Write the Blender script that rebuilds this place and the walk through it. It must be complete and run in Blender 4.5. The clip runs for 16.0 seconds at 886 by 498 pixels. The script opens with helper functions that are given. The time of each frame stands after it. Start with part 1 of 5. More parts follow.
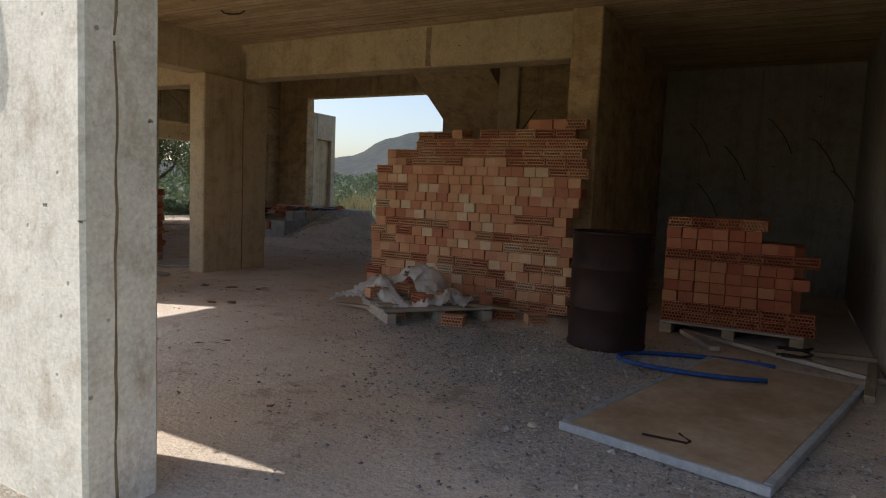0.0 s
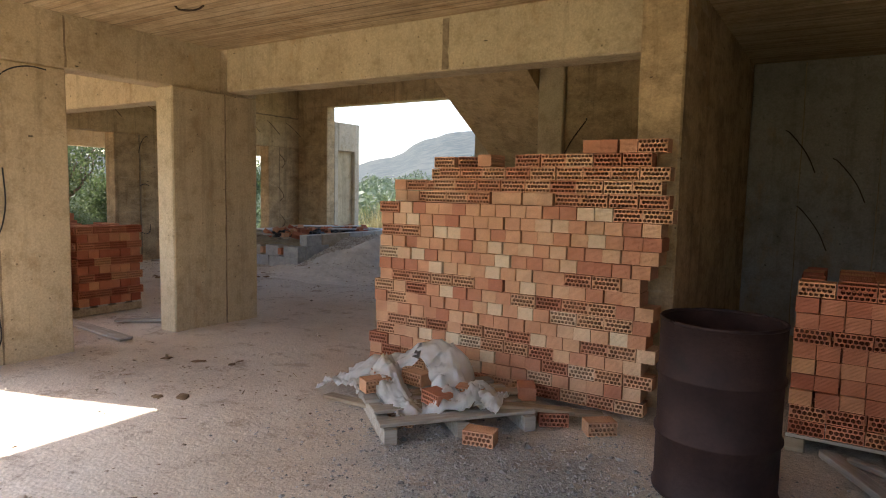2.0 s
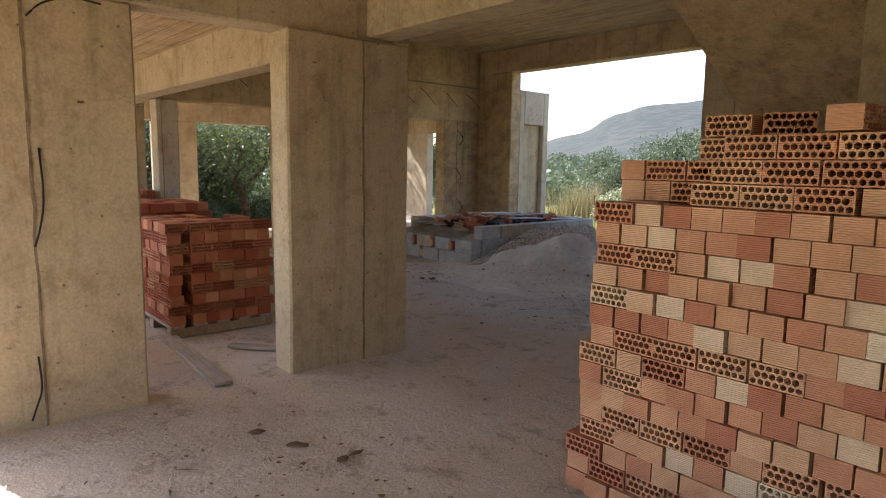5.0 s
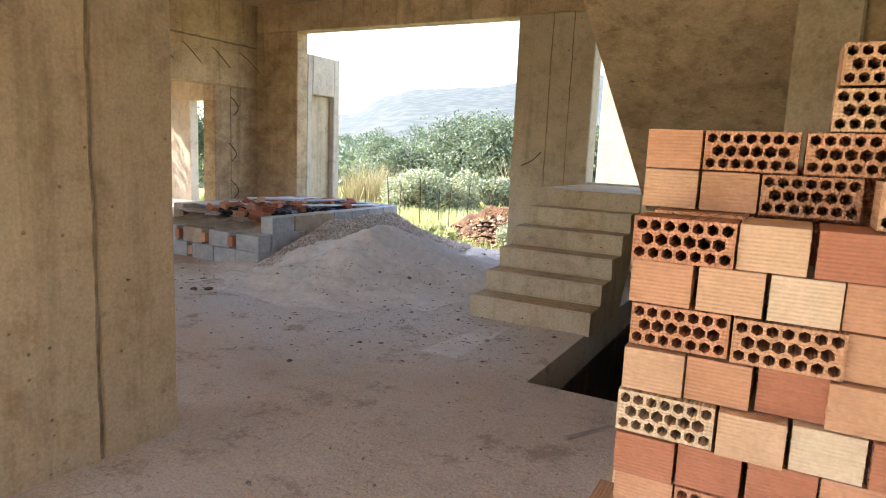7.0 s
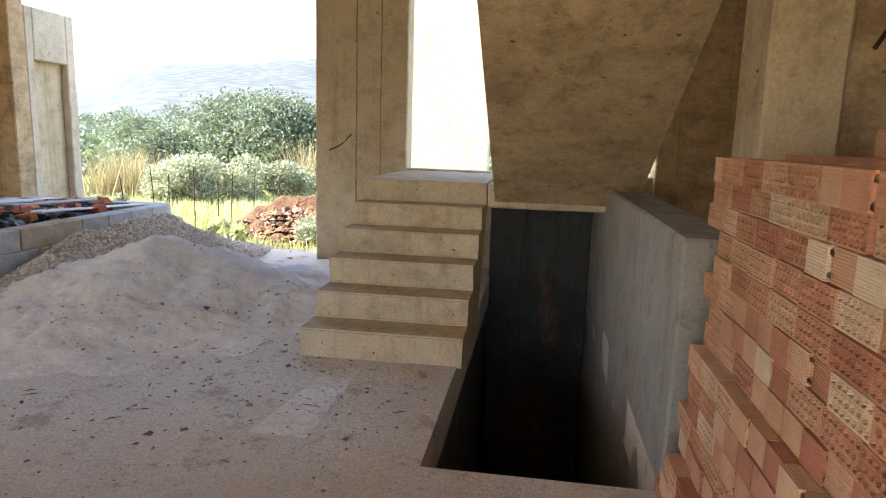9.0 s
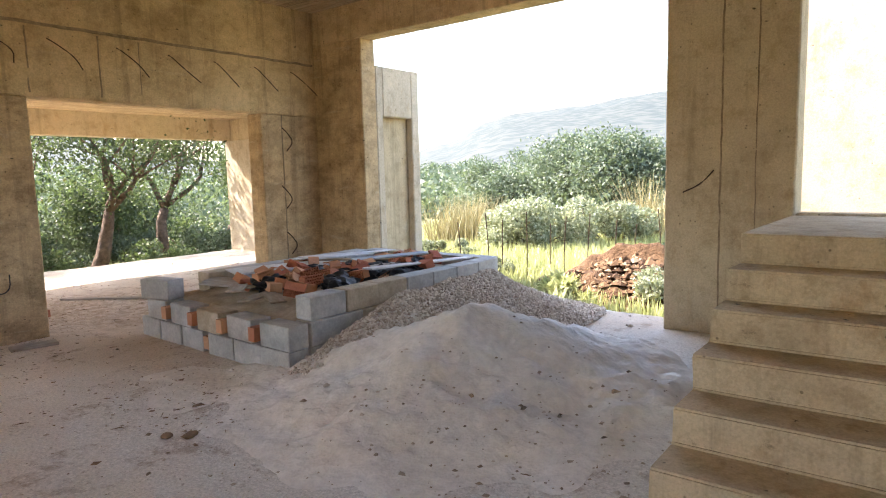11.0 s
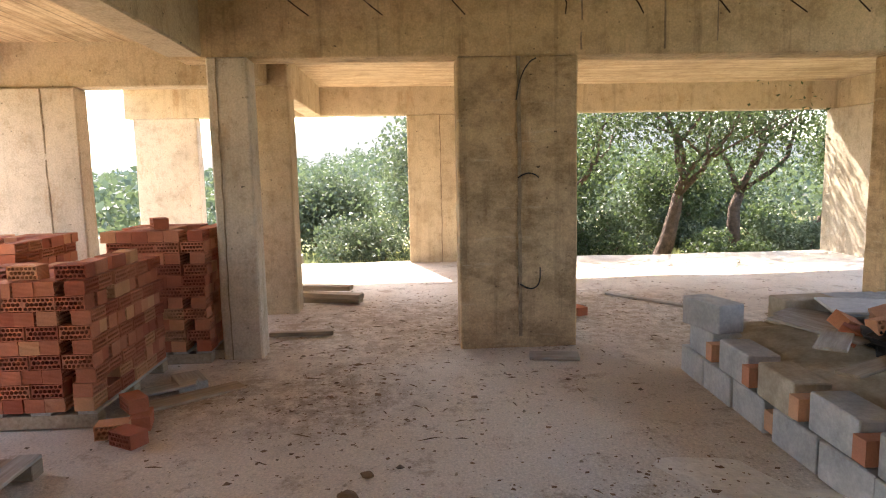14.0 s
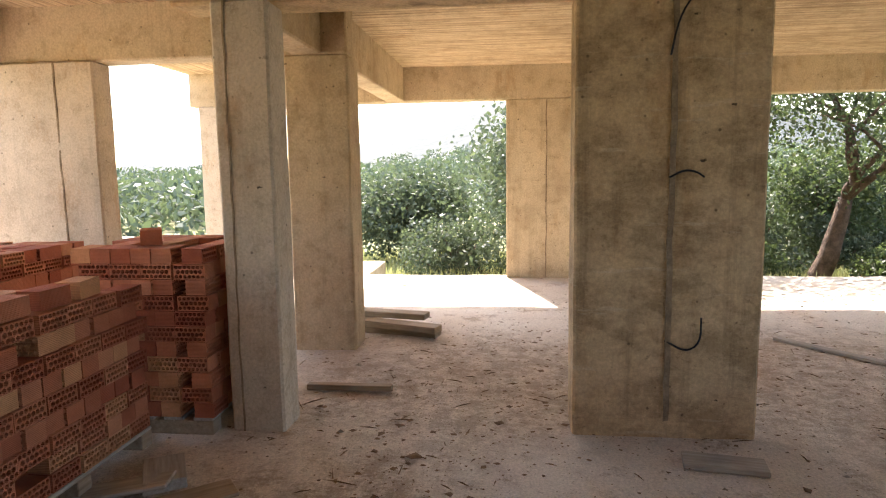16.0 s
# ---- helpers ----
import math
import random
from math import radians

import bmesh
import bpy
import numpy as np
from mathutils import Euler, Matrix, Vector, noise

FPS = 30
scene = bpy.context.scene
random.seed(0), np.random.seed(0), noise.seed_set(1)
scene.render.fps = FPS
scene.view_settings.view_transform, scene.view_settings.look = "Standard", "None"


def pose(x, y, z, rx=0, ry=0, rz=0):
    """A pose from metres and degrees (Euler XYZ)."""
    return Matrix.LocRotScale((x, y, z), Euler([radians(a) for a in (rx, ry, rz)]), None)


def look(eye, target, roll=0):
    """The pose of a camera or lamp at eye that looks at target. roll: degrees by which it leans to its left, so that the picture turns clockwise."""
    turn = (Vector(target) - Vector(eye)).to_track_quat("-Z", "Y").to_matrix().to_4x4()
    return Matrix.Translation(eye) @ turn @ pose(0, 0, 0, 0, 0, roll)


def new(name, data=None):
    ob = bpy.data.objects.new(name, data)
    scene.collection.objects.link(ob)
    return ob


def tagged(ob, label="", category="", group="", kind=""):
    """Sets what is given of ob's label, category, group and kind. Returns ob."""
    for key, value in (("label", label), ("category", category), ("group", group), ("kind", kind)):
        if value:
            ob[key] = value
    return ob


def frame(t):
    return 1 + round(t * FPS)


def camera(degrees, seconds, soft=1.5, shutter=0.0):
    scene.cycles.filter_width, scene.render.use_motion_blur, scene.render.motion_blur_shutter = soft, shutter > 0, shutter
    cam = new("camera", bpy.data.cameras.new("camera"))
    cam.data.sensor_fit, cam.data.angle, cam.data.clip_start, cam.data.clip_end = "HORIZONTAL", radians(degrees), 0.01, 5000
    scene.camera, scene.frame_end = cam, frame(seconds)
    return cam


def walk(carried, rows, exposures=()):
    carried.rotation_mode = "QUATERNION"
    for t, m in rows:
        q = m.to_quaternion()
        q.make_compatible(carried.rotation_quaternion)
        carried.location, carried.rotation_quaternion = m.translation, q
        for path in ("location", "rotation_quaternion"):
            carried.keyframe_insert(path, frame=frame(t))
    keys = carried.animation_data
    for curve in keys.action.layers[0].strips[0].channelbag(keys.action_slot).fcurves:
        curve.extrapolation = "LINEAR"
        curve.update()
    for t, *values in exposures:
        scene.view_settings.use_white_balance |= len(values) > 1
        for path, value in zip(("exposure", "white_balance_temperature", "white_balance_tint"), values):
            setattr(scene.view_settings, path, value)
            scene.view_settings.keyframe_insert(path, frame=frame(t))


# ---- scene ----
cam = camera(69.8, 16.0, 1.1)
METRES, EYE, TILT, LEAN, TURN = 13.0, 1.13, 0.0, 0.0, 28.8
ROWS = [
    (0.0, 0.0, 0.0, 0.0, 0.22, -5.11, -2.44),
    (0.5, -0.0001, 0.0339, -0.0016, 0.28, -5.62, -2.05),
    (1.0, 0.0007, 0.0655, -0.0007, 0.41, -5.82, -1.54),
    (1.5, 0.0084, 0.1041, 0.0056, 1.23, -5.73, -1.26),
    (2.0, 0.008, 0.1311, 0.0276, 3.76, -5.26, -1.17),
    (2.5, 0.0009, 0.1576, 0.0372, 7.31, -5.36, -0.98),
    (3.0, -0.0011, 0.1854, 0.0364, 13.52, -5.46, -0.88),
    (3.5, -0.0053, 0.2145, 0.0343, 19.76, -6.1, -0.86),
    (6.0, -0.0596, 0.3705, 0.03, 19.37, -8.67, -1.22),
    (6.5, -0.076, 0.4002, 0.0288, 11.0, -8.64, -1.72),
    (7.0, -0.0869, 0.4287, 0.0287, 0.01, -8.76, -2.52),
    (7.5, -0.0945, 0.4585, 0.0294, -11.36, -9.05, -2.88),
    (8.0, -0.1045, 0.4864, 0.0296, -22.35, -9.83, -2.51),
    (10.5, -0.0979, 0.623, 0.0312, -2.72, -8.08, 0.96),
    (11.0, -0.0994, 0.6506, 0.0331, 8.98, -6.57, 1.44),
    (11.5, -0.1009, 0.6787, 0.0321, 21.43, -6.22, 1.38),
    (12.0, -0.1064, 0.7052, 0.0312, 31.5, -6.36, 1.27),
    (12.5, -0.1224, 0.7303, 0.0317, 38.44, -6.61, 1.27),
    (13.0, -0.1402, 0.7562, 0.0305, 47.11, -6.53, 1.18),
    (13.5, -0.1603, 0.7792, 0.0296, 53.63, -6.74, 1.07),
    (14.0, -0.1858, 0.7993, 0.0306, 57.97, -7.0, 1.17),
    (14.5, -0.212, 0.8215, 0.0302, 62.23, -7.02, 1.15),
    (15.0, -0.2401, 0.8387, 0.0284, 63.65, -7.16, 0.99),
    (15.5, -0.272, 0.8529, 0.0289, 65.41, -7.34, 1.0),
    (16.0, -0.3028, 0.8707, 0.0298, 67.25, -7.11, 0.8),
]
EXPOSURES = [(t, e, k, 14) for t, e, k in ((0.0, 0.4, 6600), (0.5, 1.1, 6200), (1.0, 1.5, 6300), (1.5, 1.85, 6350), (2.5, 2.0, 6650), (3.0, 2.05, 6700), (3.5, 1.6, 6700), (6.0, 2.35, 6350), (6.5, 2.75, 6350), (7.0, 2.9, 6400), (8.0, 3.1, 6350), (10.5, 3.0, 6700), (12.0, 2.8, 6750), (13.0, 2.6, 6700), (14.5, 2.85, 6700), (16.0, 2.55, 6700))]
walk(cam, [(t, pose(0, 0, EYE, TILT, LEAN, TURN) @ pose(METRES * x, METRES * y, METRES * z, 90 + pitch, roll, yaw)) for t, x, y, z, yaw, pitch, roll in ROWS], EXPOSURES)

# ---- world and sun ----
SUN_WAY = Vector((1.0, 0.29, -1.12)).normalized()
world = bpy.data.worlds.new("sky")
scene.world = world
world.use_nodes = True
wn = world.node_tree
sky = wn.nodes.new("ShaderNodeTexSky")
sky.sky_type = 'NISHITA'
sky.sun_disc = False
sky.sun_elevation = math.asin(-SUN_WAY.z)
sky.sun_rotation = math.atan2(-SUN_WAY.x, -SUN_WAY.y)
sky.dust_density = 2.0
wn.links.new(sky.outputs["Color"], wn.nodes["Background"].inputs["Color"])
wn.nodes["Background"].inputs["Strength"].default_value = 0.15
sun = new("sun", bpy.data.lights.new("sun", 'SUN'))
sun.data.energy = 3.7
sun.data.angle = radians(0.5)
sun.data.color = (1.0, 0.95, 0.87)
sun.matrix_world = look(-SUN_WAY * 40, (0, 0, 0))


# ---- materials ----
class Mat:
    """A node material under construction."""

    def __init__(self, name, rough=0.9, metal=0.0, scale=None):
        self.m = bpy.data.materials.new(name)
        self.m.use_nodes = True
        self.t = self.m.node_tree
        self.p = self.t.nodes["Principled BSDF"]
        self.p.inputs["Roughness"].default_value = rough
        self.p.inputs["Metallic"].default_value = metal
        self.p.inputs["Specular IOR Level"].default_value = 0.25
        geo = self.t.nodes.new("ShaderNodeNewGeometry")
        tc = self.t.nodes.new("ShaderNodeTexCoord")
        self.geo = geo
        self.pos = geo.outputs["Position"]
        self.obj = tc.outputs["Object"]

    def link(self, a, b):
        self.t.links.new(a, b)

    def mapped(self, src, scale):
        n = self.t.nodes.new("ShaderNodeMapping")
        n.inputs["Scale"].default_value = scale
        self.link(src, n.inputs["Vector"])
        return n.outputs["Vector"]

    def noise(self, src, scale, detail=4, rough=0.6):
        n = self.t.nodes.new("ShaderNodeTexNoise")
        n.inputs["Scale"].default_value = scale
        n.inputs["Detail"].default_value = detail
        n.inputs["Roughness"].default_value = rough
        self.link(src, n.inputs["Vector"])
        return n.outputs["Fac"]

    def voro(self, src, scale, feature='F1', out="Distance"):
        n = self.t.nodes.new("ShaderNodeTexVoronoi")
        n.feature = feature
        n.inputs["Scale"].default_value = scale
        self.link(src, n.inputs["Vector"])
        return n.outputs[out]

    def ramp(self, fac, stops):
        n = self.t.nodes.new("ShaderNodeValToRGB")
        el = n.color_ramp.elements
        while len(el) < len(stops):
            el.new(0.5)
        for e, (p, c) in zip(el, stops):
            e.position = p
            e.color = (*c, 1) if not isinstance(c, (int, float)) else (c, c, c, 1)
        self.link(fac, n.inputs["Fac"])
        return n.outputs["Color"]

    def mix(self, fac, a, b, mode='MIX'):
        n = self.t.nodes.new("ShaderNodeMix")
        n.data_type = 'RGBA'
        n.blend_type = mode
        for sock, v in ((n.inputs[0], fac), (n.inputs[6], a), (n.inputs[7], b)):
            if isinstance(v, (int, float)):
                sock.default_value = v
            elif isinstance(v, tuple):
                sock.default_value = (*v, 1)
            else:
                self.link(v, sock)
        return n.outputs[2]

    def math(self, op, a, b=0.0):
        n = self.t.nodes.new("ShaderNodeMath")
        n.operation = op
        for sock, v in ((n.inputs[0], a), (n.inputs[1], b)):
            if isinstance(v, (int, float)):
                sock.default_value = v
            else:
                self.link(v, sock)
        return n.outputs[0]

    def axis(self, src, which):
        n = self.t.nodes.new("ShaderNodeSeparateXYZ")
        self.link(src, n.inputs[0])
        return n.outputs[which]

    def colour(self, c):
        if isinstance(c, tuple):
            self.p.inputs["Base Color"].default_value = (*c, 1)
        else:
            self.link(c, self.p.inputs["Base Color"])
        return self

    def bump(self, height, strength=0.4, distance=0.01):
        n = self.t.nodes.new("ShaderNodeBump")
        n.inputs["Strength"].default_value = strength
        n.inputs["Distance"].default_value = distance
        self.link(height, n.inputs["Height"])
        self.link(n.outputs["Normal"], self.p.inputs["Normal"])
        return self


def concrete(name, base, dark, streak=0.5, boards=None, pits=True, bands=0.0):
    """Cast concrete: cloudy tone, rain streaks, smudges, air holes and shutter marks."""
    k = Mat(name, 0.88)
    cloud = k.noise(k.pos, 1.3, 8, 0.68)
    col = k.ramp(cloud, [(0.25, dark), (0.48, base), (0.75, tuple(min(1, c * 1.14) for c in base))])
    runs = k.noise(k.mapped(k.pos, (6.5, 6.5, 0.4)), 1.0, 6, 0.7)
    col = k.mix(k.math('MULTIPLY', k.ramp(runs, [(0.53, 0.0), (0.66, 1.0)]), streak), col, tuple(c * 0.5 for c in dark))
    rust = k.noise(k.mapped(k.pos, (2.2, 2.2, 0.9)), 1.1, 7, 0.75)
    col = k.mix(k.math('MULTIPLY', k.ramp(rust, [(0.56, 0.0), (0.68, 1.0)]), 0.5), col, (0.38, 0.225, 0.10))
    patch = k.noise(k.pos, 5.5, 8, 0.78)
    col = k.mix(0.6, col, k.ramp(patch, [(0.34, (0.62, 0.56, 0.48)), (0.5, (1.0, 1.0, 1.0)), (0.72, (1.15, 1.12, 1.06))]), 'MULTIPLY')
    smudge = k.ramp(k.noise(k.mapped(k.pos, (1.0, 1.0, 1.5)), 6.5, 9, 0.82), [(0.60, 0.0), (0.65, 1.0)])
    col = k.mix(k.math('MULTIPLY', smudge, 0.5), col, tuple(c * 0.42 for c in dark))
    if bands:
        lay = k.noise(k.mapped(k.pos, (2.0, 2.0, 3.6)), 1.0, 9, 0.8)
        col = k.mix(bands, col, k.ramp(lay, [(0.42, (0.42, 0.37, 0.30)), (0.50, (0.85, 0.82, 0.78)), (0.60, (1.1, 1.08, 1.02))]), 'MULTIPLY')
        scuff = k.ramp(k.noise(k.mapped(k.pos, (1.3, 1.3, 9.0)), 1.0, 7, 0.72), [(0.60, 0.0), (0.64, 1.0)])
        col = k.mix(k.math('MULTIPLY', scuff, 0.6 * bands), col, (0.66, 0.55, 0.39))
    grain = k.noise(k.pos, 55, 5, 0.7)
    col = k.mix(0.42, col, k.ramp(grain, [(0.3, 0.5), (0.7, 1.28)]), 'MULTIPLY')
    height = k.math('MULTIPLY', grain, 0.35)
    if boards:
        wave = k.t.nodes.new("ShaderNodeTexWave")
        wave.bands_direction = boards
        wave.inputs["Scale"].default_value = 3.4
        wave.inputs["Distortion"].default_value = 0.9
        wave.inputs["Detail"].default_value = 3
        wave.inputs["Detail Scale"].default_value = 0.5
        k.link(k.pos, wave.inputs["Vector"])
        along = (0.6, 11, 4) if boards == 'Y' else (11, 0.6, 4)
        line = k.ramp(wave.outputs["Fac"], [(0.0, 0.3), (0.14, 1.0)])
        gaps = k.ramp(k.noise(k.mapped(k.pos, along), 0.6, 4, 0.6), [(0.42, 0.1), (0.60, 0.75)])
        col = k.mix(gaps, col, line, 'MULTIPLY')
        long_grain = k.noise(k.mapped(k.pos, along), 1.0, 7, 0.75)
        col = k.mix(0.75, col, k.ramp(long_grain, [(0.34, (0.55, 0.43, 0.31)), (0.58, (1.1, 1.06, 0.98))]), 'MULTIPLY')
        height = k.math('ADD', height, line)
    if pits:
        hole = k.ramp(k.voro(k.pos, 9), [(0.05, 0.0), (0.09, 1.0)])
        col = k.mix(0.5, col, hole, 'MULTIPLY')
        ragged = k.math('ADD', k.voro(k.mapped(k.pos, (1.0, 1.0, 2.2)), 3.1), k.math('MULTIPLY', k.math('SUBTRACT', k.noise(k.pos, 26, 4, 0.7), 0.5), 0.28))
        chip = k.ramp(ragged, [(0.02, 0.0), (0.05, 1.0)])
        col = k.mix(0.8, col, chip, 'MULTIPLY')
        height = k.math('ADD', height, k.math('MULTIPLY', k.math('ADD', hole, chip), 0.5))
    wide = k.noise(k.pos, 4, 4)
    height = k.math('ADD', height, k.math('MULTIPLY', wide, 0.8))
    return k.colour(col).bump(height, 0.6, 0.009).m


CONC = concrete("cast_concrete", (0.550, 0.440, 0.290), (0.405, 0.305, 0.192), 0.3)
CONC_STAIN = concrete("stained_concrete", (0.560, 0.410, 0.245), (0.320, 0.220, 0.125), 0.4, bands=0.55)
CONC_BEAM = concrete("ochre_concrete", (0.620, 0.460, 0.270), (0.390, 0.275, 0.150), 0.45, bands=0.28)
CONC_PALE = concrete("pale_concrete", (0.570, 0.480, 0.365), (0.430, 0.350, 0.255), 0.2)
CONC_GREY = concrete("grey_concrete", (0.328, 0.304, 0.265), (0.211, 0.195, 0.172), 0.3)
# near-black: the deep shade of the stair pit is put into this colour
CONC_PIT = concrete("shade_dark_concrete", (0.09, 0.085, 0.08), (0.05, 0.047, 0.045), 0.5)
CONC_CEIL = concrete("board_marked_concrete", (0.550, 0.432, 0.285), (0.400, 0.298, 0.188), 0.0, boards='Y', pits=False)
CONC_CEIL_WING = concrete("board_marked_concrete_wing", (0.550, 0.432, 0.285), (0.400, 0.298, 0.188), 0.0, boards='X', pits=False)
# concrete of the first column, whitened to carry the glare of grazing sun
CONC_SUNLIT = concrete("sun_whitened_concrete", (0.84, 0.80, 0.73), (0.72, 0.67, 0.59), 0.1)


def dirt():
    k = Mat("dusty_dirt", 0.95)
    big = k.noise(k.pos, 0.55, 5, 0.6)
    col = k.ramp(big, [(0.30, (0.56, 0.455, 0.35)), (0.5, (0.68, 0.585, 0.48)), (0.72, (0.74, 0.68, 0.60))])
    x, y = k.axis(k.pos, 0), k.axis(k.pos, 1)

    def spot(cx, cy, r, soft):
        d = k.math('SQRT', k.math('ADD', k.math('POWER', k.math('SUBTRACT', x, cx), 2), k.math('POWER', k.math('SUBTRACT', y, cy), 2)))
        d = k.math('ADD', d, k.math('MULTIPLY', k.math('SUBTRACT', k.noise(k.pos, 1.9, 5, 0.7), 0.5), 1.5))
        n = k.t.nodes.new("ShaderNodeMapRange")
        n.inputs[1].default_value, n.inputs[2].default_value = r + soft, r - soft
        k.link(d, n.inputs[0])
        return n.outputs[0]
    grit = k.noise(k.pos, 38, 4, 0.75)
    grey = k.ramp(grit, [(0.35, (0.30, 0.30, 0.29)), (0.62, (0.58, 0.57, 0.54))])
    for cx, cy, r in ((-1.6, 3.9, 0.75), (-0.5, 3.0, 0.9), (-2.3, 4.5, 0.55), (-0.7, 4.6, 0.5)):
        col = k.mix(k.math('MULTIPLY', spot(cx, cy, r, 0.22), 0.85), col, grey)
    pale = k.ramp(grit, [(0.3, (0.60, 0.57, 0.52)), (0.65, (0.80, 0.77, 0.72))])
    for cx, cy, r in ((-7.6, 10.2, 2.4), (-6.6, 11.8, 1.2), (-9.2, 8.9, 1.1)):
        col = k.mix(k.math('MULTIPLY', spot(cx, cy, r, 0.6), 0.85), col, pale)
    dark = k.ramp(k.noise(k.pos, 2.7, 8, 0.78), [(0.54, 0.0), (0.62, 1.0)])
    for cx, cy, r, a in ((-11.4, 7.3, 0.55, 0.7), (-13.4, 7.8, 1.3, 0.5), (-13.6, 10.2, 1.4, 0.5), (-11.6, 6.3, 0.4, 0.7), (-5.2, 4.6, 0.5, 0.25)):
        mask = k.math('MULTIPLY', spot(cx, cy, r, 0.4), k.ramp(k.noise(k.pos, 6.5, 7, 0.8), [(0.42, 0.0), (0.56, a)]))
        col = k.mix(mask, col, (0.20, 0.135, 0.08))
    col = k.mix(k.math('MULTIPLY', dark, 0.55), col, (0.29, 0.205, 0.135))
    fine = k.noise(k.pos, 70, 4, 0.7)
    col = k.mix(0.5, col, k.ramp(fine, [(0.3, 0.5), (0.7, 1.3)]), 'MULTIPLY')
    speck = k.ramp(k.noise(k.pos, 23, 6, 0.8), [(0.59, 0.0), (0.65, 1.0)])
    col = k.mix(k.math('MULTIPLY', speck, 0.55), col, (0.20, 0.14, 0.09))
    h = k.math('ADD', k.math('MULTIPLY', grit, 0.8), k.noise(k.pos, 9, 5, 0.7))
    return k.colour(col).bump(h, 0.7, 0.02).m


DIRT = dirt()


# ---- building helpers ----
def mesh_from(name, bm, mat, smooth=False):
    me = bpy.data.meshes.new(name)
    bm.normal_update()
    bm.to_mesh(me)
    bm.free()
    for m in (mat if isinstance(mat, (list, tuple)) else [mat]):
        me.materials.append(m)
    if smooth:
        me.polygons.foreach_set("use_smooth", [True] * len(me.polygons))
    return me


def part(name, bm, mat, parent, label="", smooth=False):
    ob = new(name, mesh_from(name, bm, mat, smooth))
    ob.parent = parent
    return tagged(ob, label)


def thing(name, bm, mat, label, category, group="", kind="", smooth=False):
    return tagged(new(name, mesh_from(name, bm, mat, smooth)), label, category, group, kind)


def add_box(bm, lo, hi, bevel=0.0, turn=None):
    """A box between two corners, with bevelled edges, turned by a matrix if one is given."""
    lo, hi = Vector(lo), Vector(hi)
    got = bmesh.ops.create_cube(bm, size=1.0)["verts"]
    size, mid = hi - lo, (lo + hi) / 2
    for v in got:
        v.co = Vector((v.co.x * size.x, v.co.y * size.y, v.co.z * size.z)) + mid
    if bevel:
        edges = list({e for v in got for e in v.link_edges})
        made = bmesh.ops.bevel(bm, geom=edges, offset=bevel, segments=1, affect='EDGES')
        got = list({v for f in made["faces"] for v in f.verts} | {v for v in got if v.is_valid})
    if turn is not None:
        for v in got:
            v.co = turn @ v.co
    return got


def box_bm(lo, hi, bevel=0.012, turn=None):
    bm = bmesh.new()
    add_box(bm, lo, hi, bevel, turn)
    return bm


def rough_box(lo, hi, step=0.3, amount=0.006):
    """A cast block with slightly wavy faces and worn corners."""
    bm = box_bm(lo, hi, 0.014)
    size = Vector(hi) - Vector(lo)
    for axis in range(3):
        cuts = min(int(size[axis] / step), 14)
        for i in range(cuts):
            no = Vector((0, 0, 0))
            no[axis] = 1
            co = Vector(lo) + no * size[axis] * (i + 1) / (cuts + 1)
            bmesh.ops.bisect_plane(bm, geom=bm.verts[:] + bm.edges[:] + bm.faces[:], plane_co=co, plane_no=no)
    for v in bm.verts:
        n = noise.noise_vector(v.co * 2.3)
        v.co += n * amount
    return bm


def structure(name, lo, hi, mat, label, category):
    return thing(name, rough_box(lo, hi), mat, label, category, kind="structure")


# ---- structure: floor, columns, beams, ceilings ----
def build_floor():
    xs = sorted(set(list(np.arange(-18.0, 0.7, 0.3)) + [-5.09, -4.0, 0.62]))
    ys = sorted(set(list(np.arange(1.2, 15.5, 0.3)) + [8.22, 12.6, 15.4]))
    bm = bmesh.new()
    vs = {}

    def vert(i, j):
        if (i, j) not in vs:
            x, y = xs[i], ys[j]
            near_pit = -5.4 < x < -3.7 and 8.0 < y < 12.9
            z = 0.0 if near_pit else 0.018 * noise.noise(Vector((x * 0.8, y * 0.8, 0))) + 0.008 * noise.noise(Vector((x * 3, y * 3, 4)))
            vs[(i, j)] = bm.verts.new((x, y, z - 0.004))
        return vs[(i, j)]
    for i in range(len(xs) - 1):
        for j in range(len(ys) - 1):
            cx, cy = (xs[i] + xs[i + 1]) / 2, (ys[j] + ys[j + 1]) / 2
            if -5.09 < cx < -4.0 and 8.22 < cy < 12.6:
                continue
            if (cy > 13.6 and cx > -11.8) or (cy > 9.5 and cx > -1.7):
                continue
            if xs[i + 1] - xs[i] < 1e-6:
                continue
            bm.faces.new((vert(i, j), vert(i + 1, j), vert(i + 1, j + 1), vert(i, j + 1)))
    rim = [e for e in bm.edges if e.is_boundary]
    ext = bmesh.ops.extrude_edge_only(bm, edges=rim)["geom"]
    for v in ext:
        if isinstance(v, bmesh.types.BMVert):
            v.co.z = -0.3
    bmesh.ops.recalc_face_normals(bm, faces=bm.faces[:])
    return thing("floor", bm, DIRT, "dusty concrete floor slab covered in dirt, grit and leaves", "floor", kind="structure", smooth=False)


build_floor()
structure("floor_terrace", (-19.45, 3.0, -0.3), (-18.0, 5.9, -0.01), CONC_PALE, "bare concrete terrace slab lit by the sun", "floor")

